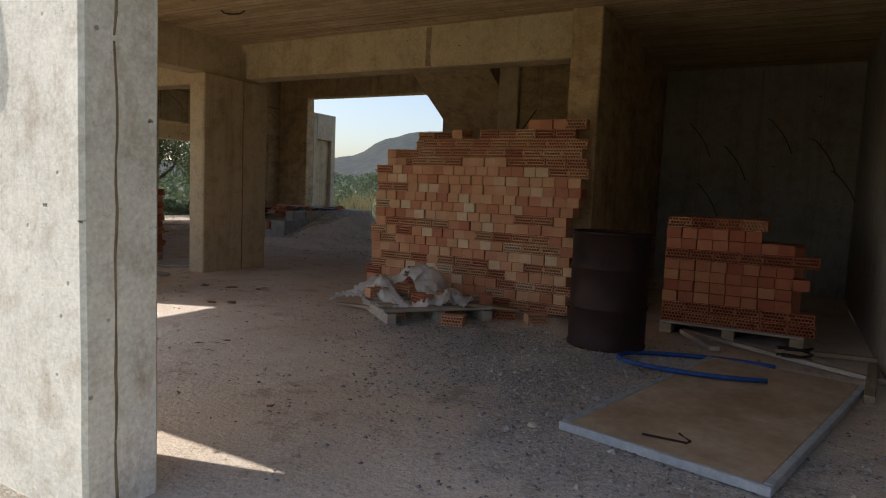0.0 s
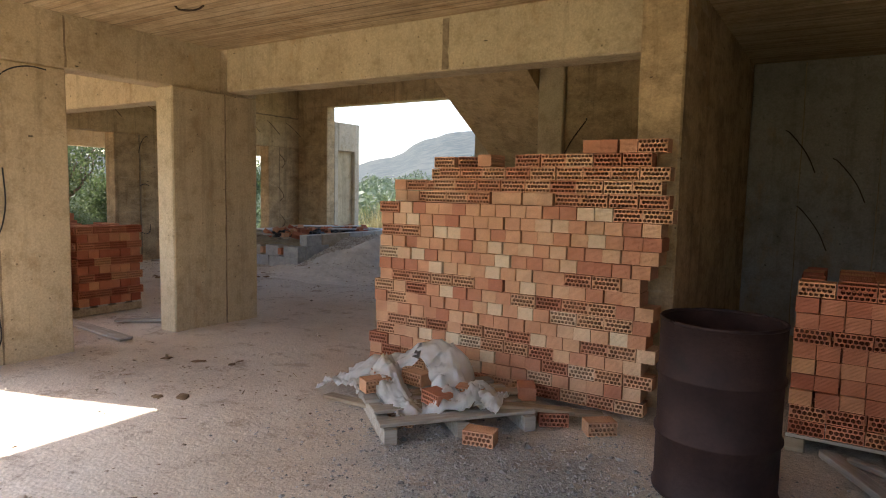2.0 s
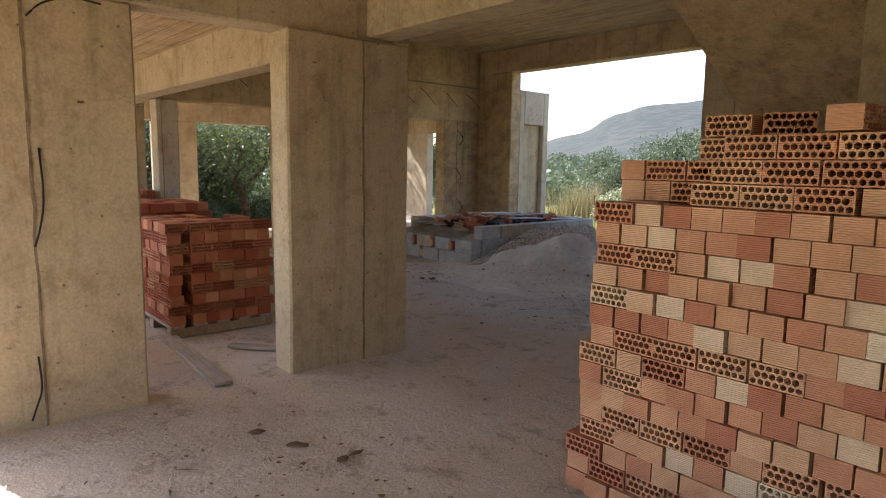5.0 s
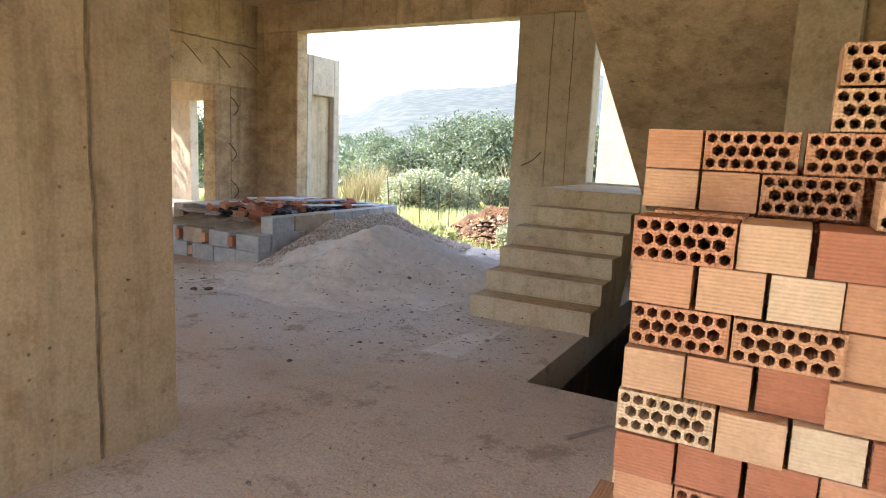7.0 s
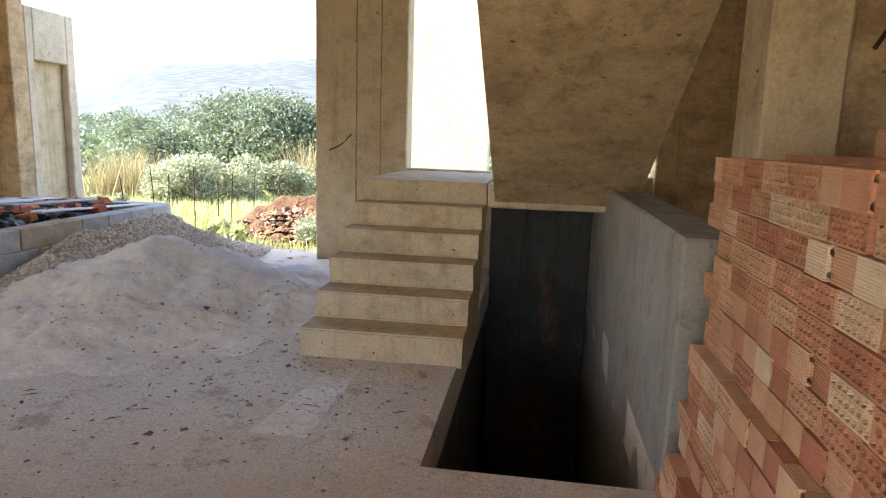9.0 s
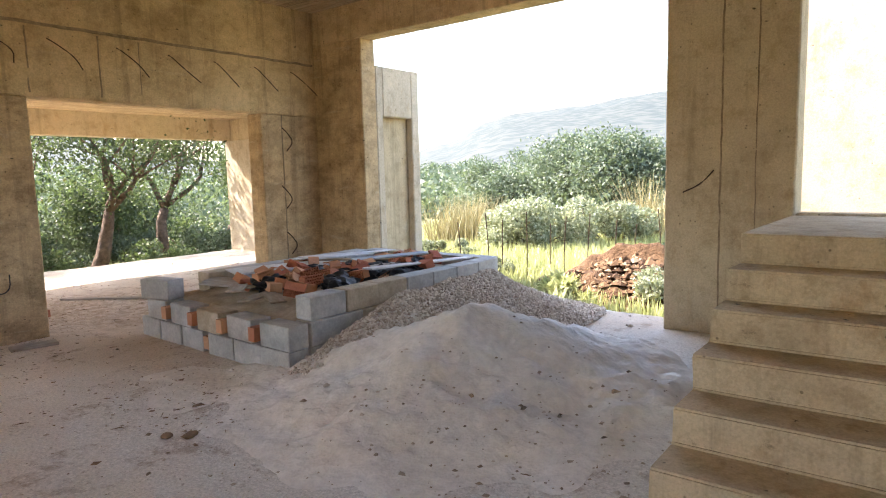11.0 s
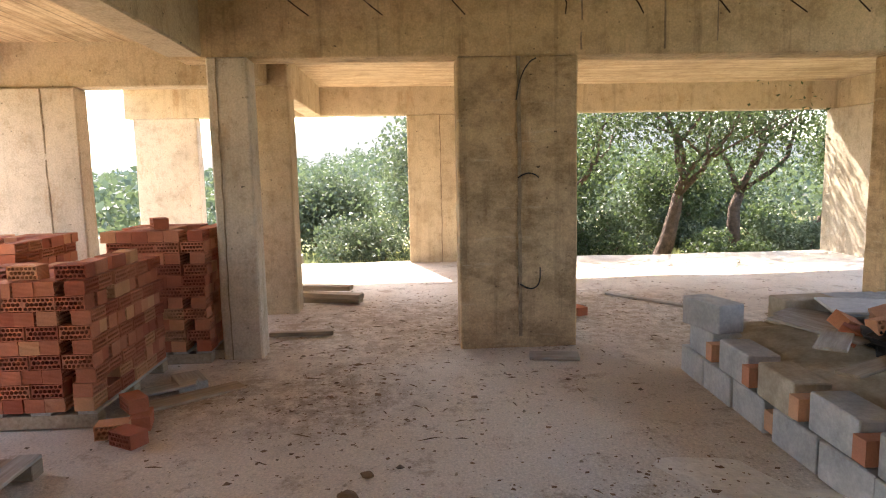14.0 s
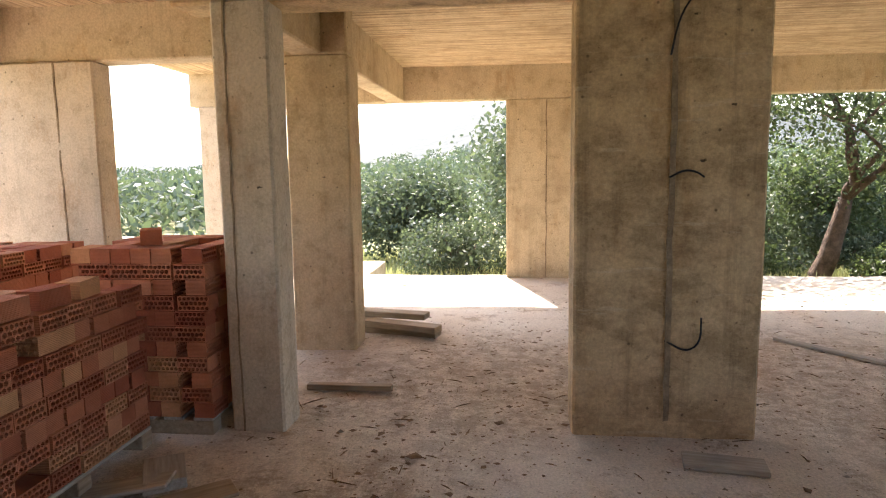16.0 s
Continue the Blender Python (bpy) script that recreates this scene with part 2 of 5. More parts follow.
COLUMNS = [
    ("column_1", (-2.95, 1.2), (-1.96, 1.48), 2.46, CONC_SUNLIT),
    ("column_2", (-6.70, 3.42), (-6.45, 4.47), 2.46, CONC),
    ("column_3", (-6.64, 5.43), (-6.38, 6.49), 2.46, CONC),
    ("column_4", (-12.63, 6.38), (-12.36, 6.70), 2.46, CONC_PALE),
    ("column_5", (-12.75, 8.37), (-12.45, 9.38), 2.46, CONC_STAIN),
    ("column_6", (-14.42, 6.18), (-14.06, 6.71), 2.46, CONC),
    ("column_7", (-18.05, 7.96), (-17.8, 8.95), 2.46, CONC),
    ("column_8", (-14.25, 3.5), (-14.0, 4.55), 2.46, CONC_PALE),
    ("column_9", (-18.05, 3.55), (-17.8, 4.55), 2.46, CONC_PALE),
    ("column_10", (-12.75, 12.16), (-12.45, 13.15), 2.46, CONC_STAIN),
]
for name, a, b, top, mat in COLUMNS:
    structure(name, (*a, -0.03), (*b, top), mat, "rough cast concrete column with stains and shutter marks", "column")

# walls
structure("wall_stair_east", (-2.0, 6.0, -0.02), (-1.7, 13.15, 3.9), CONC_STAIN, "dark stained concrete wall beside the stair", "wall")
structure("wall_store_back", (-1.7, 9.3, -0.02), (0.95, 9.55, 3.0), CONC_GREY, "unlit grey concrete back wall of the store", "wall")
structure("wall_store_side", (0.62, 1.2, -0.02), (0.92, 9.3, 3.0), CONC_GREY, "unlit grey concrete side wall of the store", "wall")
structure("wall_north_corner", (-12.76, 13.14, -0.02), (-11.5, 13.42, 3.45), CONC_STAIN, "water stained concrete corner pier", "wall")
structure("wall_north_pier", (-7.3, 13.0, -0.02), (-6.18, 13.35, 3.45), CONC, "tan concrete pier beside the stair landing", "wall")
structure("wall_north_sill", (-6.18, 13.05, -0.02), (-3.3, 13.3, 1.16), CONC, "concrete parapet under the landing opening", "wall")
structure("wall_north_east", (-3.3, 13.0, -0.02), (-2.0, 13.3, 3.9), CONC_STAIN, "dark concrete wall behind the stair", "wall")
structure("wall_wing_east", (-11.78, 13.42, -0.3), (-11.62, 14.35, 3.12), CONC, "concrete wall stub with a sunk panel outside", "wall")
structure("wall_wing_frame_1", (-11.62, 13.42, -0.3), (-11.5, 13.56, 3.12), CONC_PALE, "raised concrete edge of the sunk panel", "wall")
structure("wall_wing_frame_2", (-11.62, 14.18, -0.3), (-11.5, 14.35, 3.12), CONC_PALE, "raised concrete edge of the sunk panel", "wall")
structure("wall_wing_frame_3", (-11.62, 13.56, 2.42), (-11.5, 14.18, 3.12), CONC_PALE, "raised concrete head of the sunk panel", "wall")
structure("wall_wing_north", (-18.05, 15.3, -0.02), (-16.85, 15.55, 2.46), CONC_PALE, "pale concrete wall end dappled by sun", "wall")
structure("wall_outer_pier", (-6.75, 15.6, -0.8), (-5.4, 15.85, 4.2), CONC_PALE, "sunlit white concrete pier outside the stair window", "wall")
structure("wall_pit_east", (-4.0, 8.22, -2.4), (-3.72, 13.05, 1.14), CONC_GREY, "grey concrete side wall of the stair pit", "wall")

structure("wall_stair_south", (-3.72, 8.3, -0.02), (-2.0, 8.55, 3.9), CONC_STAIN, "dark stained concrete wall between the stair and the store", "wall")
structure("wall_stair_pilaster", (-3.75, 8.22, -0.02), (-3.45, 8.58, 3.9), CONC, "concrete pilaster at the end of the stair wall", "wall")

# beams: (name, low corner, high corner, material)
BEAMS = [
    ("beam_1", (-6.38, 6.08, 2.48), (-1.7, 6.36, 3.0), CONC),
    ("beam_2", (-6.70, 1.2, 2.46), (-6.45, 6.36, 3.0), CONC),
    ("beam_3", (-6.45, 1.2, 2.46), (0.92, 1.45, 3.0), CONC),
    ("beam_4", (-12.36, 6.08, 2.46), (-6.70, 6.36, 3.0), CONC),
    ("beam_5", (-12.75, 6.10, 2.46), (-12.45, 13.15, 4.0), CONC_BEAM),
    ("beam_6", (-14.30, 3.42, 2.46), (-14.05, 6.71, 3.0), CONC),
    ("beam_7", (-18.05, 3.42, 2.46), (-17.8, 15.55, 3.0), CONC),
    ("beam_8", (-17.8, 15.3, 2.46), (-12.75, 15.55, 3.0), CONC),
    ("beam_9", (-12.77, 13.13, 3.45), (-2.0, 13.42, 4.0), CONC_BEAM),
    ("beam_10", (-14.06, 6.25, 2.46), (-12.75, 6.50, 3.0), CONC),
    ("beam_11", (-14.05, 3.42, 2.46), (-6.70, 3.67, 2.98), CONC),
    ("beam_12", (-17.8, 6.30, 2.46), (-14.30, 6.55, 3.0), CONC),
    ("beam_13", (-6.62, 6.36, 2.46), (-6.38, 6.50, 4.0), CONC),
    ("beam_14", (-12.45, 6.36, 2.96), (-2.0, 6.60, 4.0), CONC),
]
for name, a, b, mat in BEAMS:
    structure(name, a, b, mat, "cast concrete beam with shutter joints", "beam")

structure("parapet_terrace", (-19.45, 0.5, -0.4), (-19.2, 3.0, 0.42), CONC_PALE, "low pale concrete parapet at the terrace edge", "parapet")

CEILINGS = [
    ("ceiling_south", (-6.70, 1.2, 2.92), (0.92, 6.08, 3.15)),
    ("ceiling_store", (-1.7, 6.08, 2.92), (0.92, 9.55, 3.15)),
    ("ceiling_west", (-18.05, 3.42, 2.92), (-6.70, 6.36, 3.15)),
    ("ceiling_wing", (-18.05, 6.36, 2.92), (-12.75, 15.55, 3.15)),
    ("ceiling_hall", (-12.75, 6.36, 3.92), (-1.7, 13.42, 4.15)),
]
for name, a, b in CEILINGS:
    thing(name, box_bm(a, b, 0), CONC_CEIL_WING if name == "ceiling_wing" else CONC_CEIL, "board marked concrete ceiling slab", "ceiling", kind="structure")


# ---- stairs ----
def build_stairs():
    bm = bmesh.new()
    prof = [(9.58, -0.02)]
    for i in range(6):
        prof += [(9.58 + 0.325 * i, 0.19 * (i + 1)), (9.58 + 0.325 * (i + 1), 0.19 * (i + 1))]
    prof[-1] = (13.05, 1.14)
    prof += [(13.05, 0.9), (11.3, 0.9), (10.6, -0.02)]
    rng = random.Random(3)
    left = [bm.verts.new((-6.2 + rng.uniform(-0.008, 0.008), y, z)) for y, z in prof]
    right = [bm.verts.new((-5.06 + rng.uniform(-0.008, 0.008), y, z)) for y, z in prof]
    bm.faces.new(left)
    bm.faces.new(right[::-1])
    for i in range(len(prof)):
        j = (i + 1) % len(prof)
        bm.faces.new((left[i], right[i], right[j], left[j]))
    bmesh.ops.recalc_face_normals(bm, faces=bm.faces[:])
    bmesh.ops.bevel(bm, geom=[e for e in bm.edges if abs(e.verts[0].co.x - e.verts[1].co.x) > 0.5], offset=0.012, segments=2, affect='EDGES')
    thing("staircase", bm, CONC, "six bare concrete steps rising to a landing", "stairs", kind="structure")
    structure("stair_landing", (-5.05, 11.2, 0.92), (-4.0, 13.05, 1.14), CONC, "bare concrete stair landing", "landing")
    # upper flight: an inclined slab with steps on its back
    bm = bmesh.new()
    run, rise, n = 0.325, 0.182, 15
    low = [(11.2, 0.98), (11.2 - run * n, 0.98 + rise * n)]
    prof = [low[1], low[0]]
    y, z = 11.2, 1.14
    for i in range(n):
        prof += [(y, z), (y, z + rise)]
        y, z = y - run, z + rise
    prof.append((y, z))
    left = [bm.verts.new((-4.98, yy, zz)) for yy, zz in prof]
    right = [bm.verts.new((-3.76, yy, zz)) for yy, zz in prof]
    bm.faces.new(left)
    bm.faces.new(right[::-1])
    for i in range(len(prof)):
        j = (i + 1) % len(prof)
        bm.faces.new((left[i], right[i], right[j], left[j]))
    bmesh.ops.recalc_face_normals(bm, faces=bm.faces[:])
    thing("staircase_upper", bm, CONC_BEAM, "inclined underside of the upper concrete stair flight, streaked with stains", "stairs", kind="structure")
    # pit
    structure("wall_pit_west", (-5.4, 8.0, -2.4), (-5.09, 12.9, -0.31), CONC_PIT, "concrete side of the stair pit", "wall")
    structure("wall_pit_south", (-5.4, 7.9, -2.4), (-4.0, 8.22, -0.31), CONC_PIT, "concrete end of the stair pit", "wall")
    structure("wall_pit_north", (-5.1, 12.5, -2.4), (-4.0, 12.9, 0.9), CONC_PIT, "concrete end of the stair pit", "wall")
    structure("floor_pit", (-5.4, 7.9, -2.6), (-3.72, 12.9, -2.4), CONC_PIT, "concrete floor of the stair pit, coloured dark for shade", "floor")


build_stairs()


# ---- land ----
def land_height(x, y):
    d = max(0.0, max(-18.3 - x, x - 1.0, 1.2 - y, y - 15.6))
    far = max(0.0, math.hypot(x + 8, y - 8) - 40)
    h = -0.42 + 0.25 * noise.noise(Vector((x * 0.12, y * 0.12, 0))) * min(1, d / 4) + 0.06 * noise.noise(Vector((x * 0.9, y * 0.9, 2))) * min(1, d)
    if x < -18:
        h -= 0.06 * min(25, -18 - x)
    return h


def build_land():
    k = Mat("dry_ground", 0.95)
    big = k.noise(k.pos, 0.25, 6, 0.7)
    col = k.ramp(big, [(0.35, (0.30, 0.25, 0.14)), (0.5, (0.28, 0.26, 0.12)), (0.65, (0.17, 0.18, 0.075))])
    fine = k.noise(k.pos, 12, 5, 0.7)
    col = k.mix(0.5, col, k.ramp(fine, [(0.3, 0.5), (0.7, 1.3)]), 'MULTIPLY')
    k.colour(col).bump(fine, 0.6, 0.05)
    bm = bmesh.new()
    cuts = [-2500, -1200, -600, -300, -160, -90] + list(range(-60, 61, 2)) + [90, 160, 300, 600, 1200, 2500]
    grid = [[bm.verts.new((x - 8, y + 8, land_height(x - 8, y + 8))) for y in cuts] for x in cuts]
    for i in range(len(cuts) - 1):
        for j in range(len(cuts) - 1):
            cx, cy = (cuts[i] + cuts[i + 1]) / 2 - 8, (cuts[j] + cuts[j + 1]) / 2 + 8
            if -7.5 < cx < -2.5 and 6.5 < cy < 13.5:
                continue
            bm.faces.new((grid[i][j], grid[i + 1][j], grid[i + 1][j + 1], grid[i][j + 1]))
    thing("ground", bm, k.m, "dry earth and thin grass around the building", "ground", kind="structure", smooth=True)


build_land()


# ---- materials of the things ----
def brick_material(name, stops, joined):
    k = Mat(name, 0.9)
    if joined:
        r = k.geo.outputs["Random Per Island"]
        src = k.pos
    else:
        info = k.t.nodes.new("ShaderNodeObjectInfo")
        r = info.outputs["Random"]
        src = k.obj
    col = k.ramp(r, stops)
    blot = k.noise(k.pos, 7, 4, 0.6)
    col = k.mix(0.45, col, k.ramp(blot, [(0.3, (0.72, 0.66, 0.6)), (0.7, (1.2, 1.2, 1.2))]), 'MULTIPLY')
    fine = k.noise(k.pos, 90, 3, 0.7)
    col = k.mix(0.3, col, k.ramp(fine, [(0.3, 0.65), (0.7, 1.2)]), 'MULTIPLY')
    rib = k.math('ADD', k.math('SINE', k.math('MULTIPLY', k.axis(src, 0), 800)), k.math('SINE', k.math('MULTIPLY', k.axis(src, 2), 800)))
    return k.colour(col).bump(k.math('ADD', k.math('MULTIPLY', rib, 0.5), fine), 0.5, 0.003).m


MIXED = [(0.0, (0.44, 0.17, 0.10)), (0.25, (0.57, 0.275, 0.16)), (0.6, (0.62, 0.345, 0.20)), (0.86, (0.66, 0.41, 0.25)), (1.0, (0.75, 0.60, 0.42))]
RED = [(0.0, (0.36, 0.10, 0.055)), (0.4, (0.46, 0.16, 0.085)), (0.8, (0.53, 0.21, 0.115)), (1.0, (0.62, 0.32, 0.16))]
BRICK_MIXED = (brick_material("orange_fired_clay", MIXED, False), brick_material("orange_fired_clay_pile", MIXED, True))
BRICK_RED = (brick_material("red_fired_clay", RED, False), brick_material("red_fired_clay_pile", RED, True))


def wood_material(name, a, b):
    k = Mat(name, 0.85)
    g = k.noise(k.mapped(k.obj, (3, 40, 40)), 1.0, 5, 0.65)
    col = k.ramp(g, [(0.3, a), (0.7, b)])
    col = k.mix(0.4, col, k.ramp(k.noise(k.pos, 5, 4), [(0.3, 0.55), (0.7, 1.2)]), 'MULTIPLY')
    return k.colour(col).bump(g, 0.4, 0.004).m


WOOD = wood_material("weathered_wood", (0.26, 0.19, 0.12), (0.44, 0.35, 0.25))
WOOD_GREY = wood_material("grey_wood", (0.30, 0.26, 0.21), (0.52, 0.47, 0.40))


def plain_mottled(name, a, b, scale=6, rough=0.9, metal=0.0, bump=0.4, distance=0.006):
    k = Mat(name, rough, metal)
    n = k.noise(k.pos, scale, 6, 0.7)
    f = k.noise(k.pos, scale * 9, 4, 0.7)
    col = k.mix(0.35, k.ramp(n, [(0.32, a), (0.68, b)]), k.ramp(f, [(0.3, 0.6), (0.7, 1.25)]), 'MULTIPLY')
    return k.colour(col).bump(k.math('ADD', f, n), bump, distance).m


BLOCK_GREY = plain_mottled("concrete_block_grey", (0.34, 0.335, 0.32), (0.56, 0.545, 0.51), 5)
BLOCK_TAN = plain_mottled("concrete_block_tan", (0.34, 0.27, 0.185), (0.58, 0.49, 0.36), 5)
SAND = plain_mottled("grey_sand", (0.70, 0.66, 0.60), (0.84, 0.81, 0.76), 1.6, bump=0.8, distance=0.02)
RUST = plain_mottled("dark_rusted_steel", (0.022, 0.014, 0.015), (0.055, 0.030, 0.027), 4, 0.62, 0.35)
BOARD = plain_mottled("dirty_shutter_board", (0.34, 0.24, 0.15), (0.52, 0.42, 0.31), 2.2)
EDGE = plain_mottled("grey_blue_edge", (0.30, 0.34, 0.38), (0.50, 0.53, 0.55), 8)
IRON = plain_mottled("rusty_iron", (0.03, 0.02, 0.015), (0.09, 0.05, 0.03), 30, 0.7, 0.4)
PLASTIC_BLUE = plain_mottled("blue_plastic", (0.01, 0.04, 0.16), (0.02, 0.08, 0.28), 12, 0.45, 0, 0.1)
PLASTIC_BLACK = plain_mottled("black_plastic", (0.012, 0.012, 0.014), (0.03, 0.03, 0.035), 9, 0.5)
WHITE_BOARD = plain_mottled("white_panel", (0.55, 0.54, 0.52), (0.78, 0.77, 0.75), 3)
RED_EARTH = plain_mottled("red_earth", (0.07, 0.036, 0.018), (0.16, 0.09, 0.045), 2.5, bump=1.0, distance=0.06)
LITTER_DARK = plain_mottled("dead_leaf", (0.12, 0.08, 0.05), (0.28, 0.18, 0.10), 9)


def stone_material(name, stops):
    k = Mat(name, 0.92)
    col = k.ramp(k.geo.outputs["Random Per Island"], stops)
    f = k.noise(k.pos, 60, 4, 0.7)
    col = k.mix(0.3, col, k.ramp(f, [(0.3, 0.6), (0.7, 1.25)]), 'MULTIPLY')
    return k.colour(col).bump(f, 0.4, 0.004).m


GRAVEL = stone_material("grey_crushed_stone", [(0, (0.14, 0.135, 0.13)), (0.5, (0.27, 0.265, 0.26)), (1, (0.44, 0.43, 0.41))])
CLOD = stone_material("red_earth_clod", [(0, (0.05, 0.026, 0.014)), (0.6, (0.14, 0.08, 0.042)), (1, (0.28, 0.20, 0.13))])
GRAVEL_WARM = stone_material("pale_crushed_stone", [(0, (0.40, 0.33, 0.26)), (0.5, (0.64, 0.56, 0.47)), (1, (0.80, 0.74, 0.66))])
PEBBLE = stone_material("brown_pebble", [(0, (0.14, 0.11, 0.08)), (0.3, (0.32, 0.26, 0.19)), (1, (0.60, 0.53, 0.45))])


def sheet_material():
    k = Mat("thin_white_plastic", 0.45)
    k.colour(k.ramp(k.noise(k.pos, 9, 4), [(0.3, (0.90, 0.89, 0.87)), (0.7, (0.96, 0.955, 0.945))]))
    t = k.t.nodes.new("ShaderNodeBsdfTranslucent")
    t.inputs["Color"].default_value = (0.93, 0.92, 0.89, 1)
    m = k.t.nodes.new("ShaderNodeMixShader")
    m.inputs[0].default_value = 0.35
    k.link(k.p.outputs[0], m.inputs[1])
    k.link(t.outputs[0], m.inputs[2])
    k.link(m.outputs[0], k.t.nodes["Material Output"].inputs["Surface"])
    return k.m


SHEET = sheet_material()


def leaf_material(name, stops, back):
    k = Mat(name, 0.55)
    col = k.ramp(k.geo.outputs["Random Per Island"], stops)
    col = k.mix(0.5, col, k.ramp(k.noise(k.pos, 0.7, 3), [(0.35, 0.65), (0.65, 1.25)]), 'MULTIPLY')
    k.colour(col)
    t = k.t.nodes.new("ShaderNodeBsdfTranslucent")
    t.inputs["Color"].default_value = (*back, 1)
    m = k.t.nodes.new("ShaderNodeMixShader")
    m.inputs[0].default_value = 0.3
    k.link(k.p.outputs[0], m.inputs[1])
    k.link(t.outputs[0], m.inputs[2])
    k.link(m.outputs[0], k.t.nodes["Material Output"].inputs["Surface"])
    return k.m


LEAF_DARK = leaf_material("dark_green_leaf", [(0, (0.025, 0.038, 0.02)), (0.55, (0.055, 0.078, 0.038)), (1, (0.15, 0.17, 0.09))], (0.13, 0.18, 0.06))
LEAF_OLIVE = leaf_material("olive_leaf", [(0, (0.05, 0.07, 0.045)), (0.6, (0.10, 0.125, 0.085)), (1, (0.20, 0.23, 0.17))], (0.12, 0.16, 0.07))
LEAF_SILVER = leaf_material("silver_scrub_leaf", [(0, (0.11, 0.13, 0.08)), (0.6, (0.26, 0.28, 0.19)), (1, (0.48, 0.50, 0.38))], (0.30, 0.33, 0.16))
GRASS = leaf_material("dry_green_grass", [(0, (0.24, 0.27, 0.11)), (0.5, (0.44, 0.45, 0.20)), (1, (0.62, 0.60, 0.36))], (0.40, 0.42, 0.17))
GRASS_GOLD = leaf_material("golden_grass", [(0, (0.20, 0.17, 0.08)), (0.6, (0.33, 0.28, 0.14)), (1, (0.50, 0.45, 0.29))], (0.22, 0.19, 0.09))
BARK = plain_mottled("brown_bark", (0.05, 0.033, 0.025), (0.20, 0.135, 0.10), 7, bump=1.0, distance=0.03)


# ---- bricks ----
BL, BD, BH = 0.187, 0.117, 0.0865


def brick_bm():
    """A hollow clay brick: rows of six-sided holes run in from its front."""
    bm = bmesh.new()
    x, y, z = BL / 2, BD / 2, BH / 2
    out = [bm.verts.new((a * x, -y, b * z)) for a, b in ((-1, -1), (1, -1), (1, 1), (-1, 1))]
    edges = [bm.edges.new((out[i], out[(i + 1) % 4])) for i in range(4)]
    loops = []
    for row, (n, r) in enumerate(((7, 0.0112), (6, 0.0127), (7, 0.0112))):
        for i in range(n):
            cx = (i - (n - 1) / 2) * 0.0262
            cz = (row - 1) * 0.0272
            loop = [bm.verts.new((cx + r * math.cos(radians(60 * q + 30)), -y, cz + r * math.sin(radians(60 * q + 30)))) for q in range(6)]
            edges += [bm.edges.new((loop[q], loop[(q + 1) % 6])) for q in range(6)]
            loops.append(loop)
    bmesh.ops.triangle_fill(bm, use_beauty=True, use_dissolve=False, edges=edges, normal=(0, -1, 0))
    hole = {tuple(sorted(v.index for v in lp)) for lp in loops}
    for lp in loops:
        deep = [bm.verts.new((v.co.x, y - 0.006, v.co.z)) for v in lp]
        for q in range(6):
            bm.faces.new((lp[q], lp[(q + 1) % 6], deep[(q + 1) % 6], deep[q]))
        bm.faces.new(deep)
    back = [bm.verts.new((v.co.x, y, v.co.z)) for v in out]
    for i in range(4):
        bm.faces.new((out[i], back[i], back[(i + 1) % 4], out[(i + 1) % 4]))
    bm.faces.new(back)
    inside = [f for f in bm.faces if len(f.verts) == 6 and abs(f.calc_center_median().y + y) < 1e-4]
    bmesh.ops.delete(bm, geom=inside, context='FACES_ONLY')
    bmesh.ops.recalc_face_normals(bm, faces=bm.faces[:])
    return bm


BRICK_MESH = {}
for key, mats in (("mixed", BRICK_MIXED), ("red", BRICK_RED)):
    BRICK_MESH[key] = mesh_from("brick", brick_bm(), mats[0])
_src = BRICK_MESH["mixed"]
BRICK_V = np.array([v.co[:] for v in _src.vertices])
BRICK_F = [tuple(p.vertices) for p in _src.polygons]


def brick_joined(name, places, mat, parent):
    verts, faces = [], []
    for m in places:
        a = np.array(m)
        base = len(verts) * len(BRICK_V)
        verts.append(BRICK_V @ a[:3, :3].T + a[:3, 3])
        faces += [tuple(base + i for i in f) for f in BRICK_F]
    me = bpy.data.meshes.new(name)
    me.from_pydata(np.concatenate(verts).tolist(), [], faces)
    me.materials.append(mat)
    ob = new(name, me)
    ob.parent = parent
    return tagged(ob, kind="stuff")


